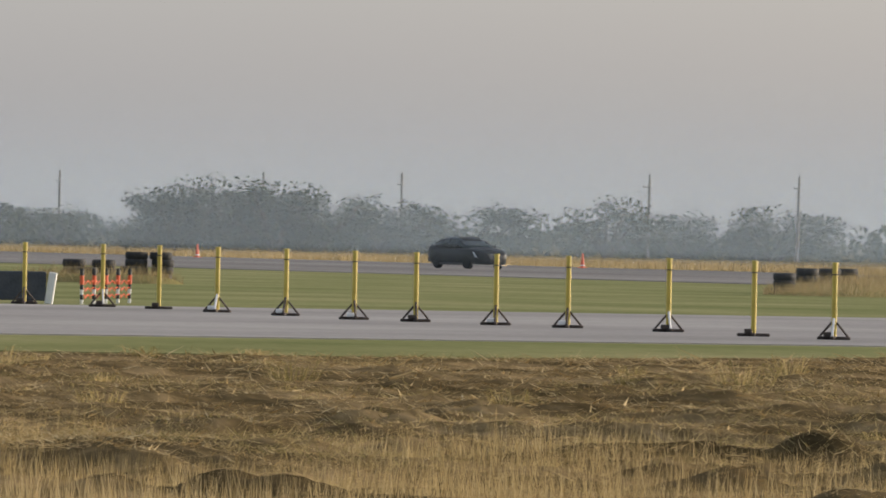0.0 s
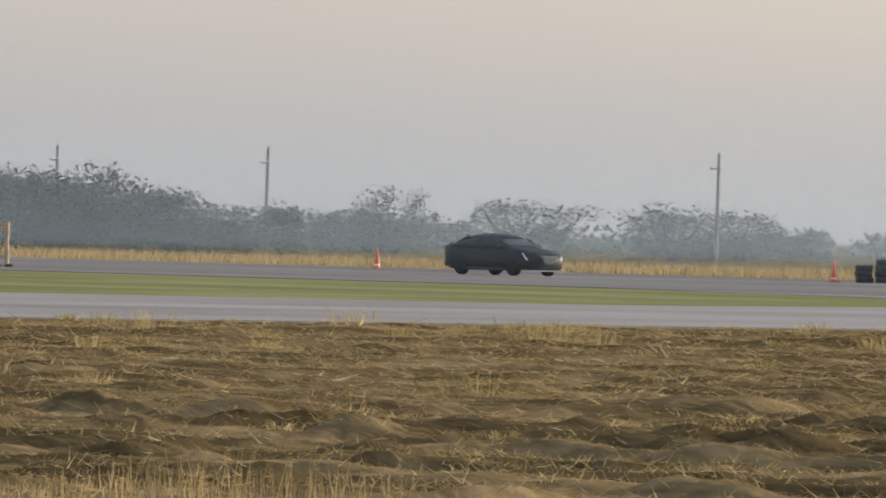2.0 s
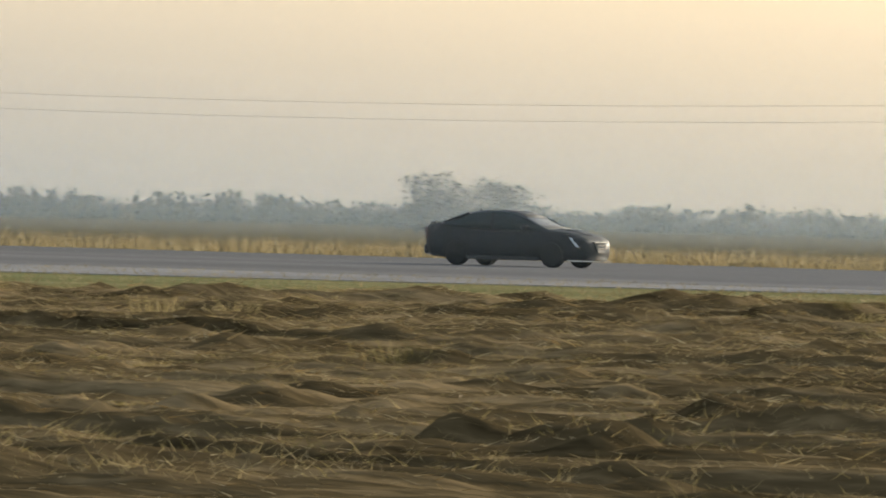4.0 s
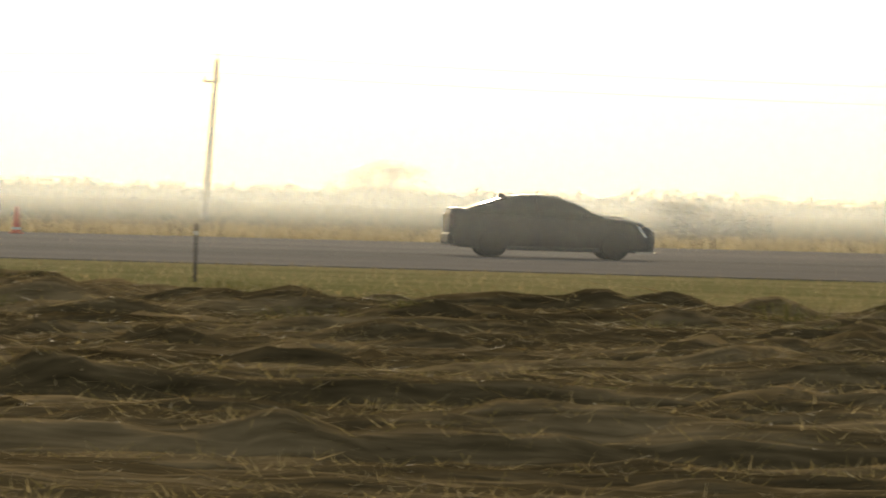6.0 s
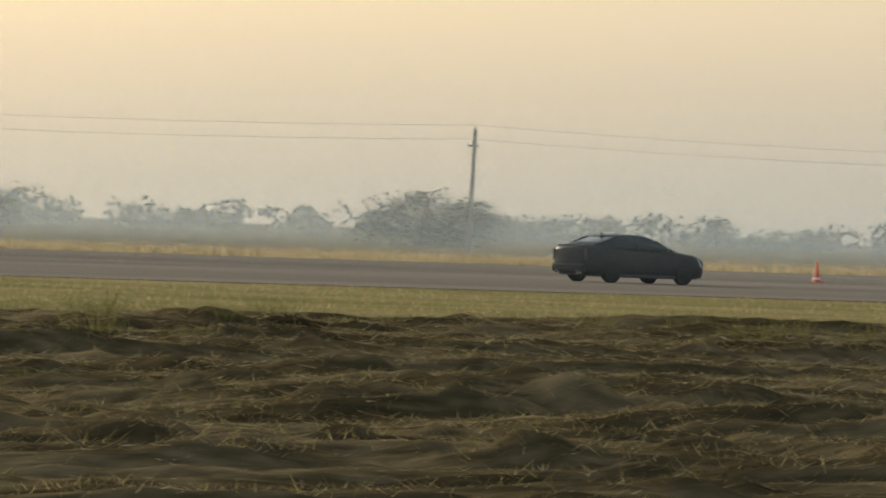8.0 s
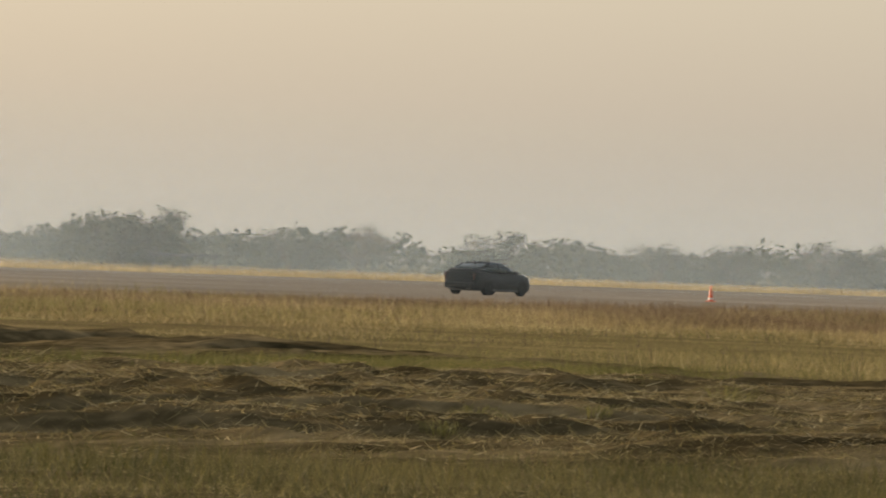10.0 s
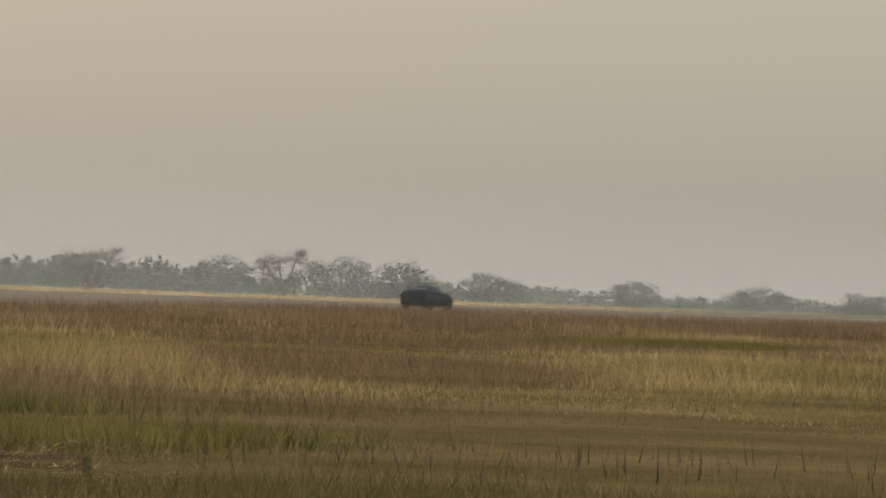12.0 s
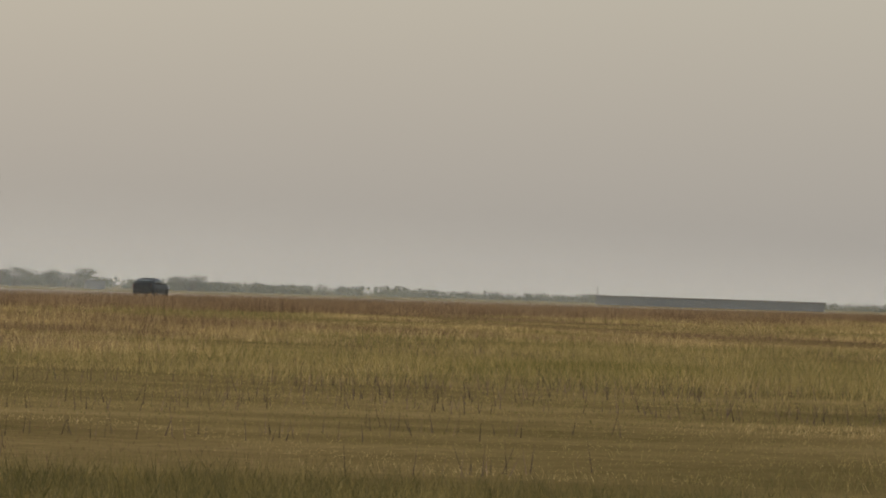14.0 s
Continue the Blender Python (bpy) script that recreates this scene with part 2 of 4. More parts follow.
M_YELLOW = material("yellow_paint", [(0.32, 0.23, 0.03), (0.48, 0.36, 0.05), (0.57, 0.44, 0.08)], 0.5, 3, 0.15, 8, spread=(0.2, 0.7))
M_STEEL = material("rusty_steel", [(0.035, 0.028, 0.024), (0.07, 0.055, 0.045), (0.12, 0.09, 0.07)], 0.7, 6, 0.3, 8, metal=0.3)
M_WHITE = material("white_paint", [(0.55, 0.53, 0.48), (0.72, 0.70, 0.65), (0.8, 0.78, 0.74)], 0.6, 4, 0.1, 8, spread=(0.2, 0.6))
M_ORANGE = material("orange_plastic", [(0.55, 0.07, 0.02), (0.72, 0.11, 0.03), (0.75, 0.16, 0.06)], 0.5, 5, 0.1, 8)
M_WOOD = material("pale_timber", [(0.36, 0.25, 0.14), (0.52, 0.38, 0.22), (0.62, 0.48, 0.30)], 0.75, 2, 0.3, 10, stretch=(1, 1, 0.2))
M_PANEL = material("dark_panel", [(0.03, 0.035, 0.045), (0.055, 0.06, 0.07), (0.08, 0.085, 0.09)], 0.6, 3, 0.15, 9)
M_SEGMENT = material("unlit_segment", [(0.06, 0.055, 0.045), (0.09, 0.08, 0.065)], 0.5, 6, 0.0, 6)
M_LED = bpy.data.materials.new("red_led")
M_LED.use_nodes = True
M_LED.node_tree.nodes["Principled BSDF"].inputs["Base Color"].default_value = (0.6, 0.03, 0.01, 1)
M_LED.node_tree.nodes["Principled BSDF"].inputs["Emission Color"].default_value = (1, 0.08, 0.02, 1)
M_LED.node_tree.nodes["Principled BSDF"].inputs["Emission Strength"].default_value = 4.0


# ---- mesh helpers ----
def mesh_from(name, verts, faces, mat, smooth=False):
    me = bpy.data.meshes.new(name)
    verts = np.asarray(verts, dtype=np.float32)
    faces = np.asarray(faces, dtype=np.int32)
    k = faces.shape[1]
    me.vertices.add(len(verts))
    me.vertices.foreach_set("co", verts.ravel())
    me.loops.add(faces.size)
    me.loops.foreach_set("vertex_index", faces.ravel())
    me.polygons.add(len(faces))
    me.polygons.foreach_set("loop_start", np.arange(0, faces.size, k, dtype=np.int32))
    me.polygons.foreach_set("use_smooth", np.full(len(faces), smooth, dtype=bool))
    me.update(calc_edges=True)
    me.materials.append(mat)
    return me


def part(name, bm, mat, parent=None, label="", smooth=False, m=None):
    me = bpy.data.meshes.new(name)
    bmesh.ops.recalc_face_normals(bm, faces=bm.faces)
    bm.to_mesh(me)
    bm.free()
    me.materials.append(mat)
    if smooth:
        for p in me.polygons:
            p.use_smooth = True
    ob = new(name, me)
    ob.parent = parent
    if m is not None:
        ob.matrix_basis = m
    if label:
        tagged(ob, label)
    return ob


def thing(name, m, label, category, group="", kind=""):
    ob = new(name)
    ob.matrix_basis = m
    return tagged(ob, label, category, group, kind)


def box(sx, sy, sz, at=(0, 0, 0), turn=(0, 0, 0), bevel=0.0, bm=None):
    """A box of that size, its centre at `at`."""
    bm = bm or bmesh.new()
    got = bmesh.ops.create_cube(bm, size=1.0, matrix=pose(*at, *turn) @ Matrix.Diagonal((sx, sy, sz, 1)))
    if bevel:
        edges = list({e for v in got["verts"] for e in v.link_edges})
        bmesh.ops.bevel(bm, geom=edges, offset=bevel, segments=1, affect="EDGES")
    return bm


def rod(a, b, r1, r2=None, n=10, bm=None):
    bm = bm or bmesh.new()
    a, b = Vector(a), Vector(b)
    d = b - a
    q = d.to_track_quat("Z", "Y").to_matrix().to_4x4()
    bmesh.ops.create_cone(bm, cap_ends=True, segments=n, radius1=r1, radius2=r1 if r2 is None else r2, depth=d.length,
                          matrix=Matrix.Translation((a + b) / 2) @ q)
    return bm


def loft(sections, closed=True, caps=True, bm=None):
    """Skin through rings with the same number of points."""
    bm = bm or bmesh.new()
    rings = [[bm.verts.new(p) for p in s] for s in sections]
    n = len(rings[0])
    for a, b in zip(rings, rings[1:]):
        for i in range(n if closed else n - 1):
            j = (i + 1) % n
            bm.faces.new((a[i], a[j], b[j], b[i]))
    if caps:
        bm.faces.new(rings[0])
        bm.faces.new(rings[-1])
    return bm


def spin(profile, n=24, bm=None, axis="Y"):
    """A body of revolution; profile: (radius, along)."""
    bm = bm or bmesh.new()
    rings = []
    for r, a in profile:
        ring = []
        for i in range(n):
            c, s = math.cos(2 * math.pi * i / n) * r, math.sin(2 * math.pi * i / n) * r
            ring.append((c, a, s) if axis == "Y" else (c, s, a))
        rings.append(ring)
    return loft(rings, bm=bm)


rng = np.random.default_rng(7)


def grid_noise(x, y, seed):
    """Smooth value noise in -1..1 with a lattice of 1."""
    tab = np.random.default_rng(seed).uniform(-1, 1, (256, 256))
    xi, yi = np.floor(x).astype(int), np.floor(y).astype(int)
    u, v = x - xi, y - yi
    u, v = u * u * (3 - 2 * u), v * v * (3 - 2 * v)
    g = lambda i, j: tab[i % 256, j % 256]
    return (g(xi, yi) * (1 - u) + g(xi + 1, yi) * u) * (1 - v) + (g(xi, yi + 1) * (1 - u) + g(xi + 1, yi + 1) * u) * v


def ease(a, b, x):
    u = np.clip((x - a) / (b - a), 0, 1)
    return u * u * (3 - 2 * u)


def rise(x):
    """The airfield rises gently towards one end."""
    return 0.5 * ease(150, 620, x)


RUNWAY_NEAR, RUNWAY_FAR, LANE = 165.0, 285.0, 202.5


def runway_far(x):
    """The far edge of the paving: it widens past the middle of the field."""
    return np.interp(x, [-520, -420, -300, -70, -20, 20, 70, 110], [246, 238, 228, 227, 235, 250, 274, RUNWAY_FAR])


# ---- ground, runway, taxiway ----
def ground():
    xs = np.concatenate([np.linspace(-4500, -700, 20), np.linspace(-650, 900, 125), np.linspace(960, 4500, 20)])
    ys = np.concatenate([np.linspace(-1500, -40, 12), np.linspace(-20, 700, 60), np.linspace(760, 4500, 24)])
    X, Y = np.meshgrid(xs, ys, indexing="ij")
    Z = rise(X) + 0.05 * grid_noise(X / 31, Y / 17, 3) * ease(290, 330, Y)
    nx, ny = X.shape
    i = (np.arange(nx - 1)[:, None] * ny + np.arange(ny - 1)).ravel()
    me = mesh_from("ground", np.stack([X, Y, Z], -1).reshape(-1, 3), np.stack([i, i + ny, i + ny + 1, i + 1], 1), M_GROUND, True)
    tagged(new("ground", me), "flat dry meadow of tan and green grass reaching the horizon", "ground", kind="structure")


def strip(name, xs, y0, y1, lift, mat, label, category):
    """A level strip that follows the rise of the field; y0, y1: its edges as functions of x. It has a real edge."""
    v, f = [], []
    for k, x in enumerate(xs):
        z = float(rise(x)) + lift
        v += [(x, y0(x), z - 0.2), (x, y0(x), z), (x, y1(x), z), (x, y1(x), z - 0.2)]
        if k:
            a = 4 * (k - 1)
            f += [(a + j, a + 4 + j, a + 5 + j, a + 1 + j) for j in range(3)]
    return tagged(new(name, mesh_from(name, v, f, mat)), label, category, kind="structure")


def paving():
    strip("verge", np.linspace(-700, 150, 60), lambda x: 103.0 if x > -90 else 44.0, lambda x: RUNWAY_NEAR + 1, 0.012, M_VERGE,
          "short mown green and tan grass verge beside the runway", "grass verge")
    strip("runway", np.linspace(-1500, 2500, 160), lambda x: RUNWAY_NEAR + 0.5 * math.sin(x * 0.21), lambda x: float(runway_far(x)) + 1.2 * math.sin(x * 0.05) + 0.6 * math.sin(x * 0.37), 0.035, M_TARMAC,
          "wide old grey airfield runway with weathered surface", "runway")
    # the taxiway meets the runway with flared corners
    v, f = [], []
    for k, y in enumerate(np.concatenate([np.linspace(-60, 120, 30), np.linspace(123, RUNWAY_NEAR + 0.5, 16)])):
        flare = 34 * ease(118, 172, y) ** 2
        back = float(np.interp(y, [104, 122, 138, 150, 158, 166], [-150, -140, -146, -155, -166, -192]))
        v += [(back, y, -0.1), (back, y, 0.03), (-108 + 1.5 * flare, y, 0.03), (-108 + 1.5 * flare, y, -0.1)]
        if k:
            a = 4 * (k - 1)
            f += [(a + j, a + 4 + j, a + 5 + j, a + 1 + j) for j in range(3)]
    tagged(new("taxiway", mesh_from("taxiway", v, f, M_CONCRETE)), "pale grey concrete taxiway joining the runway", "taxiway", kind="structure")


def far_edge(X):
    """How far the mown field reaches, by x."""
    return 118.0 - 17 * ease(-6, 16, X)


def inside(X, Y):
    """Metres to the edge of the mown field, on the sides of the runway and of the taxiway."""
    return np.minimum(far_edge(X) - Y, X + 105.0 - 15 * ease(82, 48, Y))


def hay_height(X, Y):
    warp = 2.4 * grid_noise(X / 19, Y / 23, 11) + 0.9 * grid_noise(X / 6, Y / 7, 12) + 0.3 * grid_noise(X / 2.1, Y / 2, 19)
    saw = ((Y + warp) / 4.6) % 1
    rows = np.clip(np.minimum(saw / 0.07, (1 - saw) / 0.5), 0, 1)
    broken = np.clip(0.50 + 1.0 * grid_noise(X / 6, Y / 3, 13), 0.10, 1.2)
    layer = np.abs(grid_noise(X / 2.2, Y / 0.6, 14)) * 0.6 + np.abs(grid_noise(X / 0.9, Y / 0.4, 15)) * 0.4
    saw2 = ((Y + 0.7 * warp + 0.5 * grid_noise(X / 3, Y / 5, 23)) / 1.5) % 1
    swath = np.clip(np.minimum(saw2 / 0.14, (1 - saw2) / 0.6), 0, 1) * np.clip(0.5 + grid_noise(X / 4, Y / 2, 24), 0, 1)
    lump = np.clip(grid_noise(X / 0.8, Y / 0.9, 22) + 0.5 * grid_noise(X / 0.35, Y / 0.4, 25) - 0.45, 0, 1)
    wide = 0.07 + 0.15 * ease(-70, -25, X)
    h = wide * rows * broken * (0.7 + 0.6 * layer) + 0.06 * swath + 0.07 * layer + 0.17 * lump
    D = inside(X, Y)
    edge = ease(30, 15, D) * ease(1, 8, D) * ease(58, 84, Y)
    heap = np.clip(0.8 * grid_noise(X / 1.6, Y / 2.2, 16) + 0.35 * grid_noise(X / 0.5, Y / 0.7, 18) + 0.22 - 0.5 * ease(-10, 14, X), 0, 1.2)
    h = h + edge * (0.27 * heap + 0.14 * layer) * (1 - 0.25 * ease(-16, 10, X))
    h = h * (0.40 + 0.60 * ease(38, 52, np.hypot(X, Y))) * (0.38 + 0.62 * ease(-90, -40, X)) * (1 - 0.25 * ease(40, 90, X))
    # bare stubble under the strip of standing grass
    h = h * (1 - ease(45, 51, np.degrees(np.arctan2(X, Y))) * ease(72, 63, np.hypot(X, Y)))
    return np.maximum(h + 0.02 * grid_noise(X / 0.5, Y / 0.3, 17) + 0.014 * grid_noise(X / 0.22, Y / 0.25, 21), 0.0)


def mown_reach(b):
    """How far from the camera the mown field reaches, by bearing, where the meadow cuts it off."""
    return np.interp(b, [52, 58, 61, 63, 64.2, 64.6], [150, 138, 123, 108, 94, 70])


def hay_field():
    # a fan of strips, finer where the field lies nearer
    B, R = np.meshgrid(np.radians(np.arange(-67, 65.5, 0.14)), 37.0 * 1.0034 ** np.arange(405), indexing="ij")
    X, Y = R * np.sin(B), R * np.cos(B)
    keep = (Y > np.abs(X) * 0.40 + 2) & (np.hypot(X, Y) > 37) & (inside(X, Y) > -2) & (np.hypot(X, Y) < mown_reach(np.degrees(np.arctan2(X, Y))) + 4)
    fade = ease(-1, 1.5, inside(X, Y)) * ease(0, 8, mown_reach(np.degrees(np.arctan2(X, Y))) - np.hypot(X, Y)) * ease(0, 4, Y - np.abs(X) * 0.40 - 2.5)
    Z = 0.02 + hay_height(X, Y) * fade
    nx, ny = X.shape
    i = (np.arange(nx - 1)[:, None] * ny + np.arange(ny - 1)).ravel()
    ok = keep.ravel()
    q = np.stack([i, i + ny, i + ny + 1, i + 1], 1)
    q = q[ok[q].all(1)]
    used = np.unique(q)
    renum = np.zeros(nx * ny, int)
    renum[used] = np.arange(len(used))
    V = np.stack([X, Y, Z], -1).reshape(-1, 3)[used]
    tagged(new("hay_field", mesh_from("hay_field", V, renum[q], M_HAY, True)), "freshly mown field with uneven rows of drying hay", "field", kind="structure")


def blades(name, P, height, width, lean, flat, mat, label, category, along=0.0):
    """Thin tapered blades at the points P; flat: how far they lie down (0 upright, 1 lying); along: how many of them lie along x."""
    n = len(P)
    a = rng.uniform(0, 2 * math.pi, n)
    b = rng.uniform(0, 2 * math.pi, n)
    if along:
        b = np.where(rng.uniform(0, 1, n) < along, rng.normal(0, 0.35, n) + math.pi * rng.integers(0, 2, n), b)
        a = b + math.pi / 2
    side = np.stack([np.cos(a), np.sin(a), (0.5 if along else 0.0) * rng.normal(0, 1, n)], 1) * (width * rng.uniform(0.6, 1.4, n))[:, None] / 2
    out = np.stack([np.cos(b), np.sin(b), np.zeros(n)], 1)
    h = height * rng.uniform(0.55, 1.25, n)
    up = np.clip(1 - flat + rng.normal(0, 0.12, n), 0.05, 1)
    tip = P + out * (h * (lean * rng.uniform(0.2, 1, n) + flat))[:, None]
    tip[:, 2] += h * up
    V = np.stack([P - side, P + side, tip], 1).reshape(-1, 3)
    me = mesh_from(name, V, np.arange(3 * n).reshape(-1, 3), mat)
    return tagged(new(name, me), label, category, kind="stuff")


def tussocks(name, x, y, z, size, count, mat, label, category):
    """Bunches of long blades that rise and bend over outwards; each blade has a bend."""
    m = len(x)
    X, Y, Z, S = (np.repeat(v, count) for v in (x, y, z, size))
    n = m * count
    a = rng.uniform(0, 2 * math.pi, n)
    o = np.stack([np.cos(a), np.sin(a), np.zeros(n)], 1)
    base = np.stack([X, Y, Z], 1) + o * (S * rng.uniform(0, 0.75, n))[:, None] * np.array([1.5, 0.8, 1])
    L = S * rng.uniform(0.5, 1.3, n)
    bend = rng.uniform(0.55, 1.25, n)
    up = np.array([0, 0, 1.0])
    mid = base + o * (L * 0.3 * bend)[:, None] + up * (L * 0.6)[:, None]
    tip = base + o * (L * (0.4 + 0.6 * bend))[:, None] + up * (L * (0.95 - 0.55 * bend))[:, None]
    w = rng.uniform(0, 2 * math.pi, n)
    side = np.stack([np.cos(w), np.sin(w), np.zeros(n)], 1) * rng.uniform(0.002, 0.005, n)[:, None]
    V = np.stack([base - side, base + side, mid - side * 0.8, mid + side * 0.8, tip], 1).reshape(-1, 3)
    i = 5 * np.arange(n)[:, None]
    F = np.concatenate([i + np.array([0, 1, 3]), i + np.array([0, 3, 2]), i + np.array([2, 3, 4])])
    return tagged(new(name, mesh_from(name, V, F, mat)), label, category, kind="stuff")


def scatter(n, x0, x1, y0, y1, near=0.0):
    """Points in a rectangle, thicker towards the camera's side when near > 0."""
    x = rng.uniform(x0, x1, n)
    y = y0 + (y1 - y0) * rng.uniform(0, 1, n) ** (1 + near)
    return x, y


GREEN_HOLLOWS = [(86.5, 42.5, 5.0, 2.2), (70.5, 33.0, 6.0, 1.8), (97, 61, 7, 2.5), (166, 41, 6, 2), (256, 97, 8, 3)]


def grasses():
    # straw lying on the rows
    x, y = scatter(1900000, -112, 96, 24, 118, 0.7)
    k = (y > np.abs(x) * 0.40 + 2.5) & (np.hypot(x, y) > 38) & (inside(x, y) > 0) & (np.hypot(x, y) < mown_reach(np.degrees(np.arctan2(x, y))))
    x, y = x[k], y[k]
    h = hay_height(x, y)
    # less pale straw on the rows' camera-facing slopes, to deepen their shade
    steep = ease(0.04, 0.14, hay_height(x, y + 0.25) - hay_height(x, y - 0.25))
    k = rng.uniform(0, 1, len(x)) < (0.35 + 3.0 * h) * np.clip(85 / np.hypot(x, y), 0.3, 1) * (1 - 0.6 * steep)
    x, y, h = x[k], y[k], h[k]
    far = np.clip(np.hypot(x, y) / 75, 0.6, 1.3)
    blades("hay_straw", np.stack([x, y, h + 0.015], 1), np.clip(rng.gamma(3, 0.04, len(x)), 0.05, 0.26) * far, np.clip(rng.gamma(2, 0.0045, len(x)), 0.003, 0.013) * far, 0.4, 0.78, M_STRAW, "loose golden straw lying in rows on a mown field", "hay", 0.6)
    # upright tufts left standing on the heaps
    x, y = scatter(1200000, -115, 96, 25, 119, 0.4)
    h = hay_height(x, y)
    crest = h - 0.5 * (hay_height(x, y - 0.5) + hay_height(x, y + 0.5))
    g = 0.6 * grid_noise(x / 2.3, y / 2.0, 31) + 1.6 * h + 6.0 * crest + 0.2 * ease(95, 110, y)
    k = (g > 0.24) & (np.hypot(x, y) > 38) & (inside(x, y) > 0) & (y > np.abs(x) * 0.40 + 4) & (np.hypot(x, y) < mown_reach(np.degrees(np.arctan2(x, y))))
    x, y = x[k], y[k]
    blades("hay_tuft", np.stack([x, y, hay_height(x, y)], 1), 0.13, 0.008, 1.0, 0.40, M_TUFT, "tufts of dry and green grass standing out of the hay", "grass")
    # whole tussocks that the mower threw up, bent over and drying
    x, y = scatter(15000, -118, 92, 30, 117, 0.3)
    D = inside(x, y)
    want = 0.02 + 0.09 * ease(34, 12, D) * ease(50, 80, y) + 0.03 * (grid_noise(x / 9, y / 6, 48) > 0.2)
    k = (rng.uniform(0, 1, len(x)) < want) & (D > 1) & (np.hypot(x, y) > 42) & (y > np.abs(x) * 0.42 + 6) & (np.hypot(x, y) < mown_reach(np.degrees(np.arctan2(x, y))) - 6)
    x, y = x[k], y[k]
    size = np.clip(rng.gamma(6, 0.042, len(x)), 0.12, 0.45) * ease(30, 85, np.hypot(x, y))
    for sel, mat, lab in ((x < -22, M_TUFT, "bent tussocks of half-dry grass on the mown field"), (x >= -22, M_HOLLOW, "dark bent tussocks of green grass on the mown field")):
        tussocks("grass_tussock", x[sel], y[sel], hay_height(x[sel], y[sel]) - 0.03, size[sel], 90, mat, lab, "grass")
    # tall grass in the foreground where the shot begins
    x, y = scatter(420000, -75, -8, 14, 46)
    r, b = np.hypot(x, y), np.degrees(np.arctan2(x, y))
    edge = 44 + 15 * ease(-46, -61, b) + 4 * grid_noise(x / 4, y / 4, 33)
    k = (r < edge) & (r > 38) & (b < -46) & (rng.uniform(0, 1, len(x)) < 0.25 + 0.75 * ease(-48, -58, b))
    x, y = x[k], y[k]
    blades("tall_grass", np.stack([x, y, 0 * x], 1), np.clip(0.22 + 0.16 * grid_noise(x / 2.1, y / 1.6, 45), 0.08, 0.5), 0.006, 0.35, 0.0, M_DRYGRASS, "tall pale dry grass at the edge of the mown field", "grass")
    # the unmown meadow at the far end of the shot
    x, y = scatter(1500000, 30, 560, 12, 164, 0.6)
    r, b = np.hypot(x, y), np.degrees(np.arctan2(x, y))
    mown = (r < mown_reach(b) + 3 * grid_noise(x / 5, y / 4, 20)) & (r > 60 + 3 * grid_noise(x / 5, y / 5, 34))
    k = (b > 50) & (b < 79) & (r > 42) & ~mown & (rng.uniform(0, 1, len(x)) < np.clip(130 / r, 0.25, 1))
    x, y, r = x[k], y[k], r[k]
    u, v = 0.9 * x + 0.43 * y, 0.43 * x - 0.9 * y
    swell = grid_noise(u / 30, v / 11, 35) + 0.45 * grid_noise(u / 11, v / 4, 36)
    tall = np.clip(0.23 + 0.30 * swell, 0.05, 0.6) * (0.6 + 0.4 * ease(75, 130, r))
    mix = 1.5 * grid_noise(u / 42, v / 9, 37) + 0.5 * grid_noise(u / 14, v / 4, 38) - 0.35 * swell + 0.30 * ease(110, 60, r) - 0.25 * ease(190, 280, r) + rng.normal(0, 0.14, len(x))
    for sel, mat, nm, lab in ((mix > 0.26, M_GREENGRASS, "meadow_grass", "tall green and tan meadow grass"), ((mix <= 0.26) & (mix > -0.42), M_MEADOW, "dry_meadow_grass", "tall dry tan meadow grass"),
                              (mix <= -0.42, M_RUSSET, "seeding_grass", "tall brownish grass gone to seed")):
        blades(nm, np.stack([x[sel], y[sel], rise(x[sel])], 1), tall[sel], np.clip(0.006 * r[sel] / 90, 0.0045, 0.03), 0.8, 0.05, mat, lab, "grass")
    # the nearest strip of grass
    x, y = scatter(330000, 36, 78, 10, 52)
    r, b = np.hypot(x, y), np.degrees(np.arctan2(x, y))
    k = (r > 50) & (r < 63 + 3 * grid_noise(x / 5, y / 5, 34)) & (b > 49) & (b < 80)
    x, y = x[k], y[k]
    blades("near_grass", np.stack([x, y, 0 * x + 0.02], 1), np.clip(0.20 + 0.14 * grid_noise(x / 3, y / 2, 47), 0.05, 0.4), 0.006, 0.8, 0.05, M_NEAR, "short green and tan grass", "grass")
    # denser, greener hollows in the meadow
    for cx, cy, lx, ly in GREEN_HOLLOWS:
        n = int(5200 * lx * ly / 6)
        gx, gy = cx + rng.normal(0, lx / 2, n), cy + rng.normal(0, ly / 2, n)
        blades("green_hollow", np.stack([gx, gy, rise(gx)], 1), 0.26, 0.012, 0.7, 0.05, M_HOLLOW, "dense dark green patch of grass in the meadow", "grass")
    # dark seed heads standing above the meadow
    x, y = scatter(30000, 45, 260, 18, 110, 0.4)
    r, b = np.hypot(x, y), np.degrees(np.arctan2(x, y))
    k = (b > 57) & (b < 78) & (r > 58) & (r > mown_reach(b)) & (grid_noise(x / 11, y / 4, 46) + 0.5 * grid_noise(x / 3, y / 1.5, 49) > 0.12)
    x, y = x[k], y[k]
    blades("seed_head", np.stack([x, y, rise(x)], 1), 0.30, 0.011, 0.4, 0.0, M_SEED, "dark dry seed heads standing in the meadow", "seed heads")
    # russet grass along the near side of the runway, taller towards the far end
    x, y = scatter(420000, 150, 820, 118, RUNWAY_NEAR - 0.5, 0.0)
    k = rng.uniform(0, 1, len(x)) < 0.6 + 0.5 * grid_noise(x / 25, y / 9, 41)
    x, y = x[k], y[k]
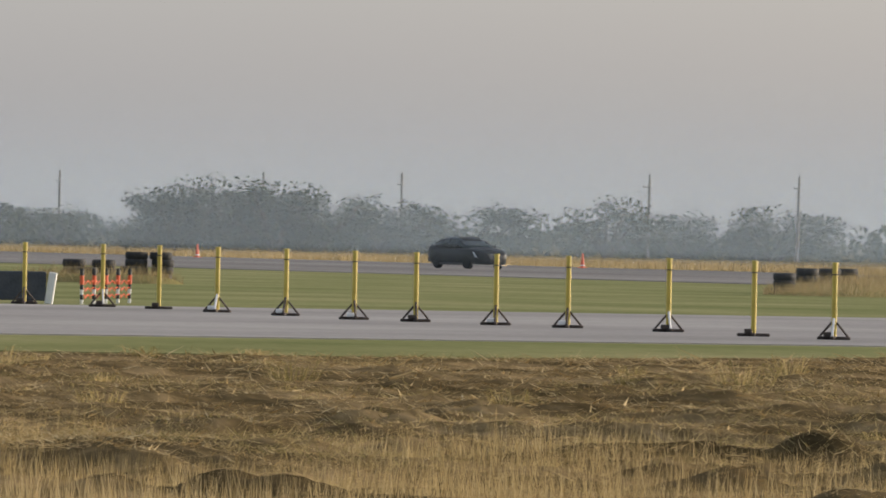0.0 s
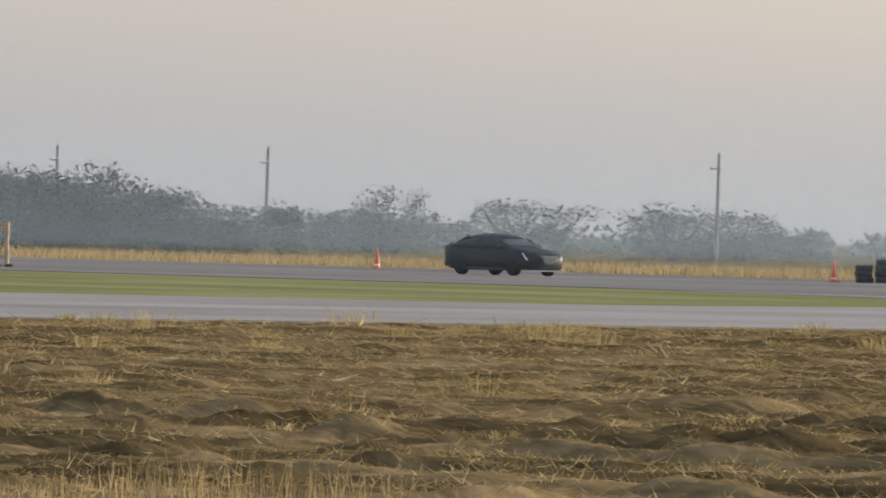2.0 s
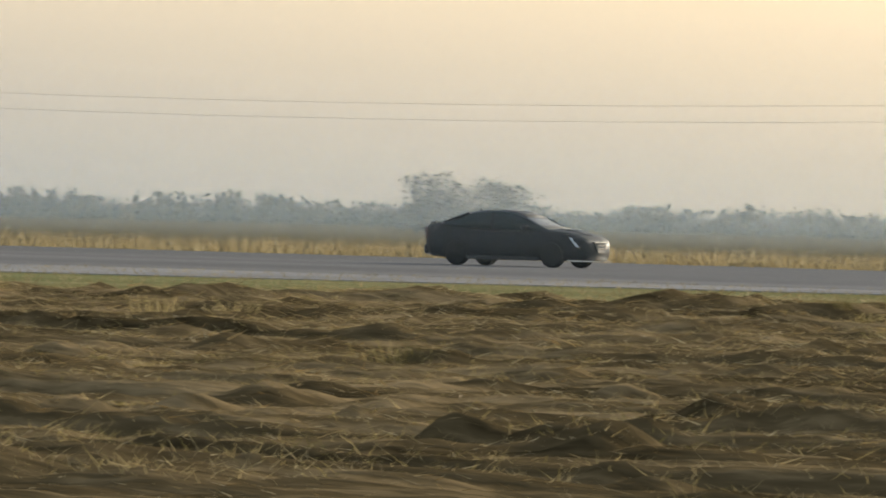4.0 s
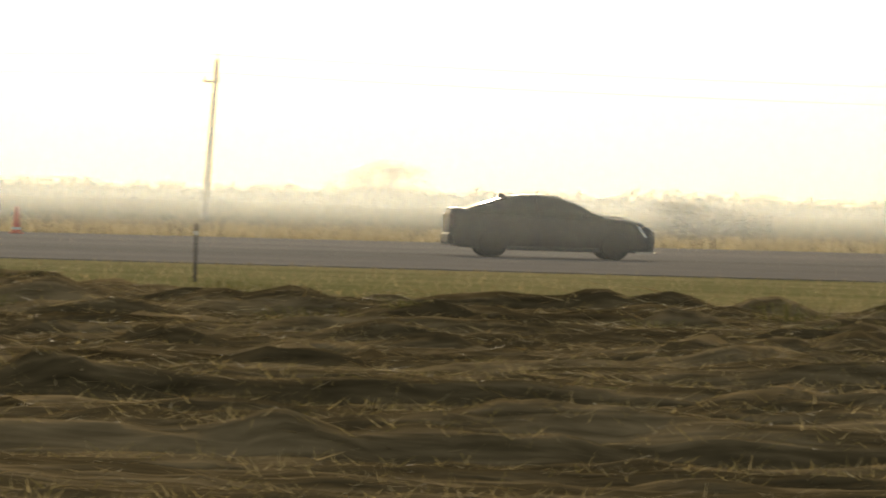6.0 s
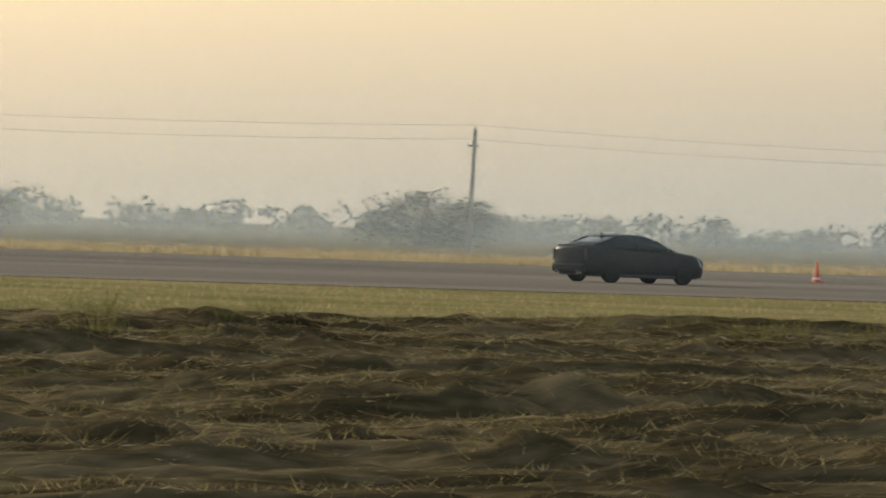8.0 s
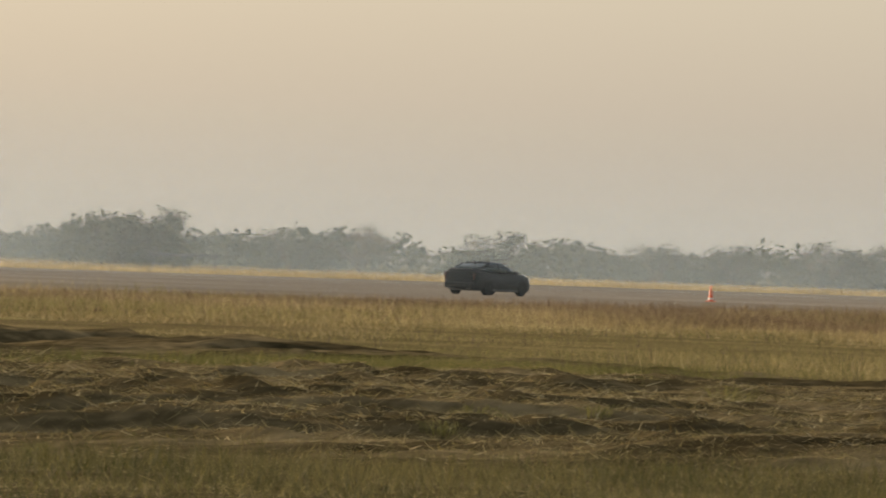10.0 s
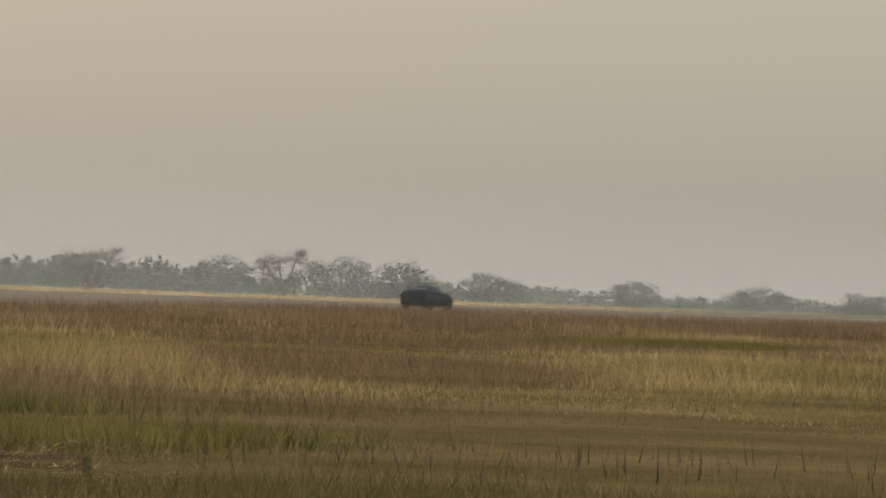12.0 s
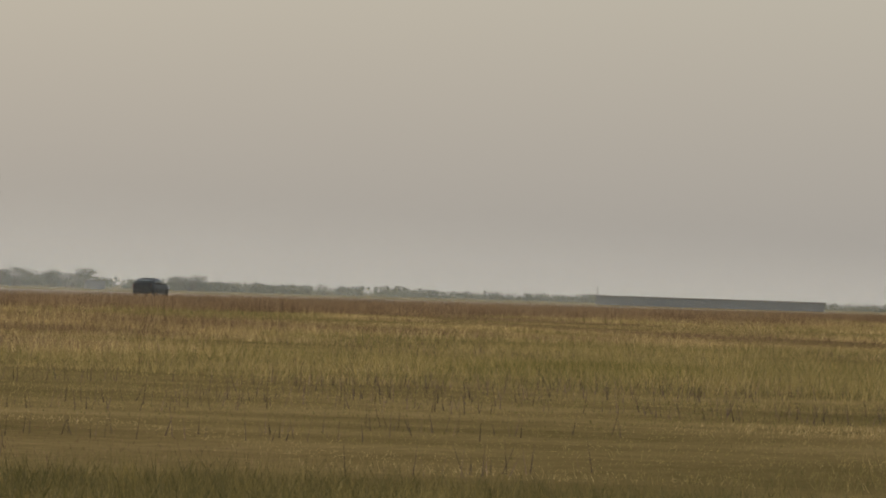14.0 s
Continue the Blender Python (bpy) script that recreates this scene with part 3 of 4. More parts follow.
    blades("russet_grass", np.stack([x, y, rise(x)], 1), 0.12 + 0.36 * ease(180, 320, x) + 0.16 * ease(300, 380, x) - 0.12 * ease(400, 470, x) + 0.06 * grid_noise(x / 12, y / 6, 42), 0.026, 0.45, 0.0, M_RUSSET, "tall russet grass along the runway", "grass")
    # the long grass beyond the runway
    x, y = scatter(300000, -760, 760, 0, 62, 1.2)
    y = y + runway_far(x) - 1
    k = rng.uniform(0, 1, len(x)) < 0.65 + 0.5 * grid_noise(x / 30, y / 9, 40)
    x, y = x[k], y[k]
    blades("runway_edge_grass", np.stack([x, y, rise(x)], 1), 0.42, 0.035, 0.6, 0.0, M_DRYGRASS, "long dry straw-coloured grass along the runway", "grass")
    # grass between the mown field and the runway
    x, y = scatter(120000, -100, 330, 102, RUNWAY_NEAR - 0.5, 0.0)
    k = y > far_edge(x)
    x, y = x[k], y[k]
    blades("verge_grass", np.stack([x, y, rise(x)], 1), 0.12, 0.02, 0.7, 0.1, M_MEADOW, "short tan and green grass beside the runway", "grass")


# ---- trees ----
def leaf_cloud(centres, radii, n, size):
    """n small leaf clumps spread over the surfaces of balls, as loose quads."""
    c, r = np.asarray(centres), np.asarray(radii)
    pick = rng.choice(len(c), n, p=r ** 2 / (r ** 2).sum())
    d = rng.normal(0, 1, (n, 3))
    d /= np.linalg.norm(d, axis=1)[:, None]
    P = c[pick] + d * (r[pick] * rng.uniform(0.4, 1.06, n))[:, None] * np.array([1, 1, 0.85])
    u = rng.normal(0, 1, (n, 3))
    u /= np.linalg.norm(u, axis=1)[:, None]
    w = np.cross(u, rng.normal(0, 1, (n, 3)))
    w /= np.linalg.norm(w, axis=1)[:, None]
    s = (size * rng.uniform(0.5, 1.4, n))[:, None]
    V = np.stack([P - u * s, P + w * s * 0.6, P + u * s, P - w * s * 0.6], 1)
    V[:, :, 2] = np.maximum(V[:, :, 2], 0.0)
    return V.reshape(-1, 3), np.arange(4 * n).reshape(-1, 4)


def tree_model(kind, seed):
    """A tree one metre high and about one and a half wide, to be scaled: crown, trunk with limbs."""
    rs = np.random.default_rng(seed)
    t = thing("tree", pose(0, -1400, 0), "scrubby mesquite tree in morning haze", "tree")
    bm = bmesh.new()
    centres, radii = [], []
    limbs = 7 if kind != "bush" else 5
    for i in range(limbs):
        a = 2 * math.pi * i / limbs + rs.uniform(-0.4, 0.4)
        reach = rs.uniform(0.15, 0.62)
        top = Vector((math.cos(a) * reach, math.sin(a) * reach, rs.uniform(0.55, 0.86) - 0.30 * reach))
        base = Vector((rs.uniform(-0.04, 0.04), rs.uniform(-0.04, 0.04), 0.0))
        mid = base.lerp(top, 0.45) + Vector((0, 0, 0.06))
        rod(base, mid, 0.03, 0.02, 6, bm)
        rod(mid, top, 0.02, 0.007, 6, bm)
        centres.append(top)
        radii.append(rs.uniform(0.15, 0.27))
        for _ in range(3):
            tip = top + Vector((rs.uniform(-0.19, 0.19), rs.uniform(-0.19, 0.19), rs.uniform(-0.10, 0.09)))
            rod(top, tip, 0.006, 0.003, 4, bm)
            centres.append(tip)
            radii.append(rs.uniform(0.11, 0.19))
        if kind != "bare":
            for low, rad in ((0.12, 0.24), (0.25, 0.27), (0.40, 0.27)) if kind != "airy" else ((0.14, 0.24), (0.32, 0.26), (0.46, 0.2)):
                centres.append(Vector((math.cos(a) * rs.uniform(0.2, 0.58), math.sin(a) * rs.uniform(0.2, 0.58), low)))
                radii.append(rad)
    if kind == "bare":
        for i in range(12):
            a = 2 * math.pi * i / 12 + rs.uniform(-0.2, 0.2)
            start = Vector((0, 0, rs.uniform(0.12, 0.3)))
            end = Vector((math.cos(a) * rs.uniform(0.4, 0.68), math.sin(a) * rs.uniform(0.4, 0.68), rs.uniform(0.22, 0.5)))
            rod(start, end, 0.014, 0.005, 5, bm)
            centres += [start.lerp(end, 0.6), end]
            radii += [0.12, 0.12]
        for c in list(centres):
            for _ in range(16):
                d = Vector((rs.normal(), rs.normal(), abs(rs.normal()) * 0.8 + 0.05)).normalized() * rs.uniform(0.08, 0.22)
                tip = c + d
                tip.z = max(tip.z, 0.05)
                rod(c, tip, 0.0035, 0.0015, 3, bm)
    part("trunk", bm, M_BARK if kind != "bare" else M_TWIG, t)
    n = {"round": 4600, "bush": 3200, "airy": 2600, "bare": 1200}[kind]
    V, F = leaf_cloud([tuple(c) for c in centres], radii, n, 0.022 if kind != "bare" else 0.013)
    crown = new("crown", mesh_from("crown", V, F, M_LEAF if kind != "bare" else M_TWIG))
    crown.parent = t
    return t


def trees():
    models = {k: [tree_model(k, 100 + 10 * i + j) for j in range(2)] for i, k in enumerate(("round", "bush", "airy", "bare"))}
    # bearing, distance, height, width, kind
    rows = [
        (-62.9, 760, 4.2, 16, "bush"), (-62.15, 700, 5.2, 12, "round"), (-61.9, 700, 6.3, 13, "round"), (-61.5, 690, 5.9, 14, "round"), (-61.2, 690, 5.2, 12, "airy"),
        (-60.8, 720, 4.9, 13, "round"), (-60.2, 720, 5.0, 16, "bush"), (-59.3, 720, 5.1, 12, "airy"), (-58.8, 740, 4.8, 15, "bush"), (-58.2, 740, 4.8, 14, "round"),
        (-55.7, 700, 4.4, 11, "bare"), (-55.0, 525, 3.6, 7.6, "bush"), (-54.75, 525, 4.5, 8.7, "round"), (-54.45, 525, 5.8, 9.8, "round"), (-54.1, 525, 5.7, 9.8, "round"),
        (-53.75, 525, 5.6, 8.7, "round"), (-53.5, 525, 6.0, 9.8, "round"), (-53.1, 525, 5.7, 10.9, "round"), (-52.7, 525, 5.9, 9.8, "round"), (-52.3, 525, 5.3, 9.8, "round"),
        (-51.95, 525, 5.1, 8.7, "round"), (-51.6, 525, 4.1, 8.7, "bush"), (-51.2, 525, 3.6, 9.8, "bush"), (-50.2, 620, 4.8, 8, "airy"), (-50.6, 620, 3.8, 12, "bush"),
        (-49.4, 640, 4.4, 14, "bush"), (-48.35, 560, 4.3, 9, "airy"), (-47.9, 600, 3.7, 12, "bush"), (-46.2, 620, 3.8, 13, "bush"),
        (-45.5, 470, 3.2, 8, "airy"), (-45.0, 470, 3.2, 7, "airy"), (-43.95, 470, 3.2, 7, "round"), (-43.5, 480, 3.0, 8, "bush"), (-42.6, 600, 3.3, 9, "bush"),
    ]
    rows += [
        (-40.5, 560, 3.5, 12, "bush"), (-37, 600, 4.2, 12, "round"), (-33, 540, 3.6, 12, "airy"), (-29, 560, 3.9, 12, "round"), (-25, 520, 3.5, 10, "bush"), (-20, 520, 4.2, 11, "airy"),
        (-17.5, 560, 3.8, 11, "bush"), (-15.15, 334, 3.5, 5.7, "airy"), (-14.65, 333, 3, 4.5, "airy"), (-13.6, 331, 1.8, 4.6, "bush"), (-12.7, 330, 2.2, 3.5, "airy"), (-12.4, 330, 3.1, 3.5, "airy"),
        (-11.9, 329, 2.5, 3.8, "airy"), (-11.6, 329, 1.8, 3.8, "bush"), (-10.7, 600, 2.5, 12, "bush"), (-9.8, 640, 2.4, 9, "bush"), (-9.2, 640, 2.6, 9, "bush"), (-7.6, 520, 3, 8, "round"),
        (-6.2, 324, 2.3, 5.6, "round"), (-5.1, 520, 4.3, 7, "airy"), (-4.65, 520, 4, 7, "airy"), (-4.2, 520, 4.4, 7, "airy"), (-3.85, 520, 4.2, 7, "airy"), (-3.6, 323, 2, 4.6, "bush"),
        (-3, 760, 4.9, 12, "bush"), (-0.85, 640, 3.6, 6, "round"), (1.5, 700, 2.6, 10, "bush"), (6.25, 760, 4.5, 12, "bush"), (8.4, 325, 1.8, 5.3, "bush"), (13.7, 900, 3.3, 10, "bush"),
        (14.9, 620, 2.6, 8, "airy"), (16, 620, 4, 6, "round"), (16.45, 336, 1.8, 4.4, "bush"), (18.1, 339, 1.9, 4.2, "bush"), (18.72, 340, 3.5, 5.8, "bare"), (20, 343, 1.9, 4.9, "bush"),
    ]
    rows += [
        (22.95, 350, 2.5, 4.9, "bare"), (23.3, 351, 3.2, 4.9, "bare"), (25.7, 620, 3.2, 5, "bush"), (26.55, 620, 3.8, 7, "bush"), (26.75, 361, 1.6, 5.7, "bush"), (27.6, 363, 1.6, 5, "bush"), (28.9, 800, 4, 10, "bush"),
        (30.8, 375, 2.9, 5.7, "airy"), (31.15, 376, 3.2, 4.9, "bare"), (31.65, 378, 2.9, 5.8, "airy"), (33.6, 480, 2.3, 6, "bare"), (34.5, 560, 3.3, 8, "airy"), (36, 560, 4.2, 9, "airy"), (39, 600, 4, 12, "round"),
        (43, 640, 3.8, 12, "bush"), (47, 640, 4, 12, "bush"), (51, 640, 3.8, 12, "airy"), (54, 660, 3.9, 10, "airy"), (55.85, 600, 4.2, 9, "round"), (56.1, 600, 4.3, 8, "round"), (57.45, 760, 4.6, 8, "bare"),
        (58.4, 780, 4.5, 9, "bush"), (59.4, 780, 4.1, 9, "airy"), (60.5, 780, 4.4, 9, "round"), (61, 780, 4.5, 9, "round"), (62.65, 700, 5.4, 10, "round"), (64.5, 800, 4.1, 10, "bush"), (65.45, 760, 4.7, 9, "bare"),
        (66.3, 900, 4.5, 8, "round"), (66.72, 780, 5.3, 7, "bare"), (67.1, 900, 4.8, 8, "round"), (67.5, 900, 4.2, 8, "round"), (68.1, 900, 3.6, 8, "round"), (61.6, 800, 4, 8, "round"), (63.6, 800, 3.8, 8, "round"), (59.9, 780, 3.8, 8, "round"), (57, 720, 3.6, 8, "round"), (69.05, 1300, 4, 10, "round"), (69.85, 1300, 4, 11, "round"), (70.55, 1300, 3.4, 10, "round"),
        (71.9, 1400, 3.4, 11, "round"), (72.25, 1400, 3.2, 10, "round"), (72.6, 1400, 3.5, 11, "round"), (73.4, 1500, 2.9, 10, "round"),
    ]
    for k, (b, r, h, w, kind) in enumerate(rows):
        src = models[kind][k % 2]
        x, y = r * math.sin(radians(b)), r * math.cos(radians(b))
        o = copy_thing(src, pose(x, y, float(rise(x)) - 0.05, 0, 0, rng.uniform(0, 360)))
        o.scale = (w / 1.5, w / 1.5, h * 1.08)
        tagged(o, {"round": "dense dark green scrub tree in haze", "bush": "low rounded thorn bush in haze", "airy": "open-crowned mesquite tree with gaps in haze",
                   "bare": "nearly bare wide-crowned tree with fine twigs"}[kind], "bush" if kind == "bush" else "tree", "trees beyond the runway")
    for ms in models.values():
        for o in ms:
            for c in (*o.children_recursive, o):
                bpy.data.objects.remove(c)
    # low brush in the distance
    b = np.concatenate([rng.uniform(-68, 74.2, 6000), rng.uniform(55, 74, 900), rng.uniform(73, 79.5, 700)])
    r = np.interp(b, [-68, -50, -42, -18, -10, 34, 55, 66, 68, 74, 76, 80], [760, 760, 700, 700, 900, 900, 850, 900, 1500, 1700, 2300, 2600]) * rng.uniform(0.96, 1.12, len(b))
    h = np.interp(b, [-68, -62, -57, -50, -42, -15, 0, 34, 55, 66, 68, 74, 80], [3.7, 4.0, 4.2, 3.7, 3.1, 2.5, 2.5, 3.5, 4.3, 4.8, 2.9, 2.3, 2.0])
    h = h * (0.78 + 0.25 * grid_noise(b * 2.1, 0 * b, 51) + 0.16 * grid_noise(b * 7, 0 * b, 52))
    h = np.where((b > -55.6) & (b < -55.2), h * 0.4, h) * np.where(b > 68, 1.15, 1.0)
    x, y = r * np.sin(np.radians(b)), r * np.cos(np.radians(b))
    rad = rng.uniform(1.1, 2.2, len(b))
    z = rise(x) + np.maximum(0.3, (h - rad * 0.8) * rng.uniform(0, 1, len(b)) ** 0.6)
    V, F = leaf_cloud(np.stack([x, y, z], 1), rad, 210000, 0.36)
    tagged(new("far_woods", mesh_from("far_woods", V, F, M_LEAF)), "continuous low brush and woods in distant haze", "woods", kind="stuff")


def haze_sheets():
    # flat sheets added for haze; the two nearest also pale the car like glare
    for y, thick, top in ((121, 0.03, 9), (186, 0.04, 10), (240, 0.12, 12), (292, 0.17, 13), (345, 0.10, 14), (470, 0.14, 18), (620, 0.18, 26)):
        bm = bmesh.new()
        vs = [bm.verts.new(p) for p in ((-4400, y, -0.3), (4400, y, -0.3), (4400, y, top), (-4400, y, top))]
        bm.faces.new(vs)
        o = part("mist", bm, mist("haze_sheet", thick, top))
        tagged(o, "flat see-through sheet standing in for haze over the field", "mist", kind="stuff")


# ---- power line ----
POLES = [-743, -676, -609, -539, -470, -401, -330, -255, -179, -104, -35.5, 33.8, 103.1, 172.7, 241.8, 311, 380]
POLE_Y = 380.0


def pole_line():
    p = thing("utility_pole", pose(POLES[0], POLE_Y, 0), "weathered wooden utility pole with a small crossarm", "utility pole", "utility poles along the field")
    part("pole", rod((0, 0, -0.3), (0, 0, 7.1), 0.16, 0.10, 10), M_POLE, p)
    part("crossarm", box(0.75, 0.10, 0.10, (-0.2, -0.12, 6.1), bevel=0.015), M_POLE, p)
    for x in (-0.5, 0.12):
        part("insulator", spin([(0.02, 6.15), (0.05, 6.18), (0.03, 6.24), (0.05, 6.28), (0.015, 6.32)], 8, axis="Z"), M_WHITE, p, m=pose(x, -0.12, 0))
    part("top_pin", rod((0, 0, 7.1), (0.04, 0, 7.35), 0.025, 0.02, 6), M_STEEL, p)
    for x in POLES[1:]:
        copy_thing(p, pose(x, POLE_Y, float(rise(x)), 0, (2.1 if x > 150 else 2.9 if x > -120 else 0.6) + rng.uniform(-0.4, 0.4), rng.uniform(-8, 8)))
    for x in (-702, -633, -563, -494, -423):
        copy_thing(p, pose(x, POLE_Y, 0, 0, 0.4, rng.uniform(20, 60)))
    for z, nm in ((6.5, "wire"), (7.3, "wire")):
        for a, b in zip(POLES[5:], POLES[6:]):
            rings = []
            for i in range(11):
                x = a + (b - a) * i / 10
                c = (x, POLE_Y - 0.1, z + float(rise(x)) - 0.55 * (1 - (i / 5 - 1) ** 2))
                rings.append([(c[0], c[1] + 0.008 * u, c[2] + 0.008 * v) for u, v in ((1, 0), (0, 1), (-1, 0), (0, -1))])
            bm = loft(rings)
            tagged(part(nm, bm, M_WIRE), "thin sagging overhead wire between utility poles", "wire", "overhead wires")


# ---- the car ----
def car():
    t = thing("car", pose(0, LANE, 0), "black four-door sports sedan driving at speed along the runway", "car")
    # x: from the tail to the nose; half width, underside, sill, shoulder, deck height
    st = [(-2.43, 0.62, 0.38, 0.46, 0.82, 0.98), (-2.38, 0.78, 0.30, 0.42, 0.90, 1.09), (-2.2, 0.86, 0.22, 0.34, 0.94, 1.13), (-1.9, 0.90, 0.20, 0.30, 0.95, 1.13),
          (-1.45, 0.915, 0.19, 0.28, 0.94, 1.10), (-0.9, 0.92, 0.18, 0.27, 0.90, 1.00), (0.0, 0.92, 0.18, 0.27, 0.88, 0.97), (0.75, 0.92, 0.18, 0.27, 0.88, 1.01),
          (1.25, 0.915, 0.18, 0.28, 0.87, 1.01), (1.75, 0.90, 0.18, 0.28, 0.84, 0.97), (2.10, 0.86, 0.18, 0.28, 0.79, 0.88), (2.32, 0.76, 0.18, 0.30, 0.71, 0.77), (2.43, 0.58, 0.22, 0.34, 0.60, 0.66)]
    rings = []
    for x, w, u, s, sh_, dk in st:
        half = [(w * 0.80, u), (w * 0.97, s), (w, (s + sh_) / 2), (w * 0.975, sh_), (w * 0.86, sh_ + (dk - sh_) * 0.75), (w * 0.45, dk)]
        rings.append([(x, y, z) for y, z in half] + [(x, -y, z) for y, z in reversed(half)])
    part("body", loft(rings), M_PAINT, t, "glossy black painted body", True)
    # the glasshouse: from the boot lid over the roof to the foot of the windscreen
    gh = [(-2.0, 0.62, 1.08, 1.13), (-1.62, 0.68, 1.04, 1.255), (-1.15, 0.70, 1.00, 1.41), (-0.75, 0.68, 0.98, 1.465), (-0.3, 0.67, 0.96, 1.48), (0.15, 0.67, 0.96, 1.445),
          (0.52, 0.69, 0.96, 1.31), (0.88, 0.71, 0.97, 1.14), (1.22, 0.70, 0.96, 1.005)]
    rings = [[(x, 0.86 if -1.7 < x < 1.0 else 0.74, zb), (x, (w + 0.86) / 2, zb + (zt - zb) * 0.5), (x, w, zb + (zt - zb) * 0.9), (x, w * 0.7, zt)]
             + [(x, -w * 0.7, zt), (x, -w, zb + (zt - zb) * 0.9), (x, -(w + 0.86) / 2, zb + (zt - zb) * 0.5), (x, -(0.86 if -1.7 < x < 1.0 else 0.74), zb)] for x, w, zb, zt in gh]
    part("glasshouse", loft(rings), M_GLASS, t, "dark tinted glass all round the cabin", True)
    roof = [(x, w + 0.008, zt) for x, w, zb, zt in gh[2:7]]
    bm = loft([[(x, w, z - 0.075), (x, w * 0.72, z + 0.006), (x, 0, z + 0.014), (x, -w * 0.72, z + 0.006), (x, -w, z - 0.075), (x, 0, z - 0.09)] for x, w, z in roof])
    part("roof", bm, M_PAINT, t, "", True)
    for s in (1, -1):
        for a, b, r in (((-1.95, 0.66, 1.11), (-1.12, 0.70, 1.395), 0.035), ((1.14, 0.71, 0.99), (0.46, 0.68, 1.30), 0.026), ((-0.35, 0.86, 0.96), (-0.42, 0.665, 1.40), 0.035)):
            part("pillar", rod((a[0], a[1] * s, a[2]), (b[0], b[1] * s, b[2]), r, r, 8), M_PAINT, t)
        part("sill", box(2.2, 0.06, 0.10, (0.0, 0.90 * s, 0.22), bevel=0.02), M_TRIM, t)
        mir = part("mirror", box(0.16, 0.22, 0.14, (0.72, 0.99 * s, 1.03), bevel=0.04), M_PAINT, t)
        part("mirror_glass", box(0.01, 0.17, 0.10, (0.635, 0.99 * s, 1.03)), M_CHROME, mir)
        part("headlight", loft([[(2.30, 0.62 * s, 0.55), (2.16, 0.83 * s, 0.56), (1.98, 0.885 * s, 0.80), (2.22, 0.66 * s, 0.735)],
                                [(2.36, 0.62 * s, 0.55), (2.22, 0.83 * s, 0.56), (2.00, 0.90 * s, 0.81), (2.28, 0.67 * s, 0.745)]]), M_LAMP, t, "upright clear headlight")
        part("taillight", box(0.10, 0.10, 0.34, (-2.38, 0.74 * s, 0.83), (0, -8, 0), 0.02), M_TAIL, t, "tall red taillight")
        part("exhaust_tip", spin([(0.045, -0.08), (0.05, 0.08), (0.04, 0.08), (0.035, -0.06)], 12, axis="Y"), M_CHROME, t, m=pose(-2.42, 0.5 * s, 0.30, 0, 0, 90))
        for x in (1.47, -1.41):
            arch = bmesh.new()
            n = 14
            ring_a, ring_b = [], []
            for i in range(n + 1):
                a = math.pi * i / n
                for lst, rr in ((ring_a, 0.355), (ring_b, 0.40)):
                    lst.append((x + rr * math.cos(a), 0.918 * s, 0.34 + rr * math.sin(a)))
            loft([ring_a, ring_b], closed=False, caps=False, bm=arch)
            bmesh.ops.solidify(arch, geom=arch.faces[:], thickness=0.02)
            part("wheel_arch", arch, M_PAINT, t)
            wheel = part("wheel", spin([(0.0, -0.10), (0.22, -0.10), (0.235, 0.05), (0.10, 0.09), (0.0, 0.09)], 20), M_RIM, t, "dark alloy wheel", m=pose(x, 0.80 * s, 0.335, 0, 0, 0 if s > 0 else 180))
            part("tyre", spin([(0.235, -0.12), (0.31, -0.125), (0.335, -0.09), (0.335, 0.09), (0.31, 0.125), (0.235, 0.12)], 28), M_CARTYRE, wheel)
            for k in range(5):
                a = 2 * math.pi * k / 5
                part("spoke", rod((0.05 * math.cos(a), 0.095, 0.05 * math.sin(a)), (0.225 * math.cos(a), 0.075, 0.225 * math.sin(a)), 0.03, 0.022, 6), M_RIM, wheel)
    part("grille", loft([[(2.36, -0.36, 0.70), (2.36, 0.36, 0.70), (2.45, 0.18, 0.42), (2.45, -0.18, 0.42)], [(2.46, -0.36, 0.70), (2.46, 0.36, 0.70), (2.50, 0.18, 0.42), (2.50, -0.18, 0.42)]]), M_TRIM, t, "dark mesh grille")
    for z, w in ((0.69, 0.74), (0.61, 0.60), (0.52, 0.48)):
        part("grille_bar", box(0.03, w, 0.022, (2.485, 0, z), bevel=0.006), M_CHROME, t, "chrome grille bar")
    part("splitter", loft([[(1.95, -0.88, 0.17), (2.35, -0.80, 0.17), (2.53, -0.45, 0.17), (2.55, 0, 0.17), (2.53, 0.45, 0.17), (2.35, 0.80, 0.17), (1.95, 0.88, 0.17)],
                           [(1.95, -0.88, 0.21), (2.35, -0.80, 0.21), (2.53, -0.45, 0.21), (2.55, 0, 0.21), (2.53, 0.45, 0.21), (2.35, 0.80, 0.21), (1.95, 0.88, 0.21)]]), M_CHROME, t, "bright front lip catching the sun")
    part("hood_bulge", loft([[(1.22, -0.24, 0.985), (1.22, 0.24, 0.985), (1.22, 0.18, 1.03), (1.22, -0.18, 1.03)], [(1.65, -0.26, 0.95), (1.65, 0.26, 0.95), (1.65, 0.18, 1.015), (1.65, -0.18, 1.015)],
                             [(2.12, -0.20, 0.84), (2.12, 0.20, 0.84), (2.12, 0.14, 0.89), (2.12, -0.14, 0.89)]]), M_PAINT, t, "raised bonnet bulge")
    part("boot_spoiler", loft([[(-2.36, -0.62, 1.06), (-2.36, 0.62, 1.06), (-2.37, 0.60, 1.125), (-2.37, -0.60, 1.125)], [(-2.18, -0.70, 1.11), (-2.18, 0.70, 1.11), (-2.18, 0.68, 1.14), (-2.18, -0.68, 1.14)]]), M_PAINT, t)
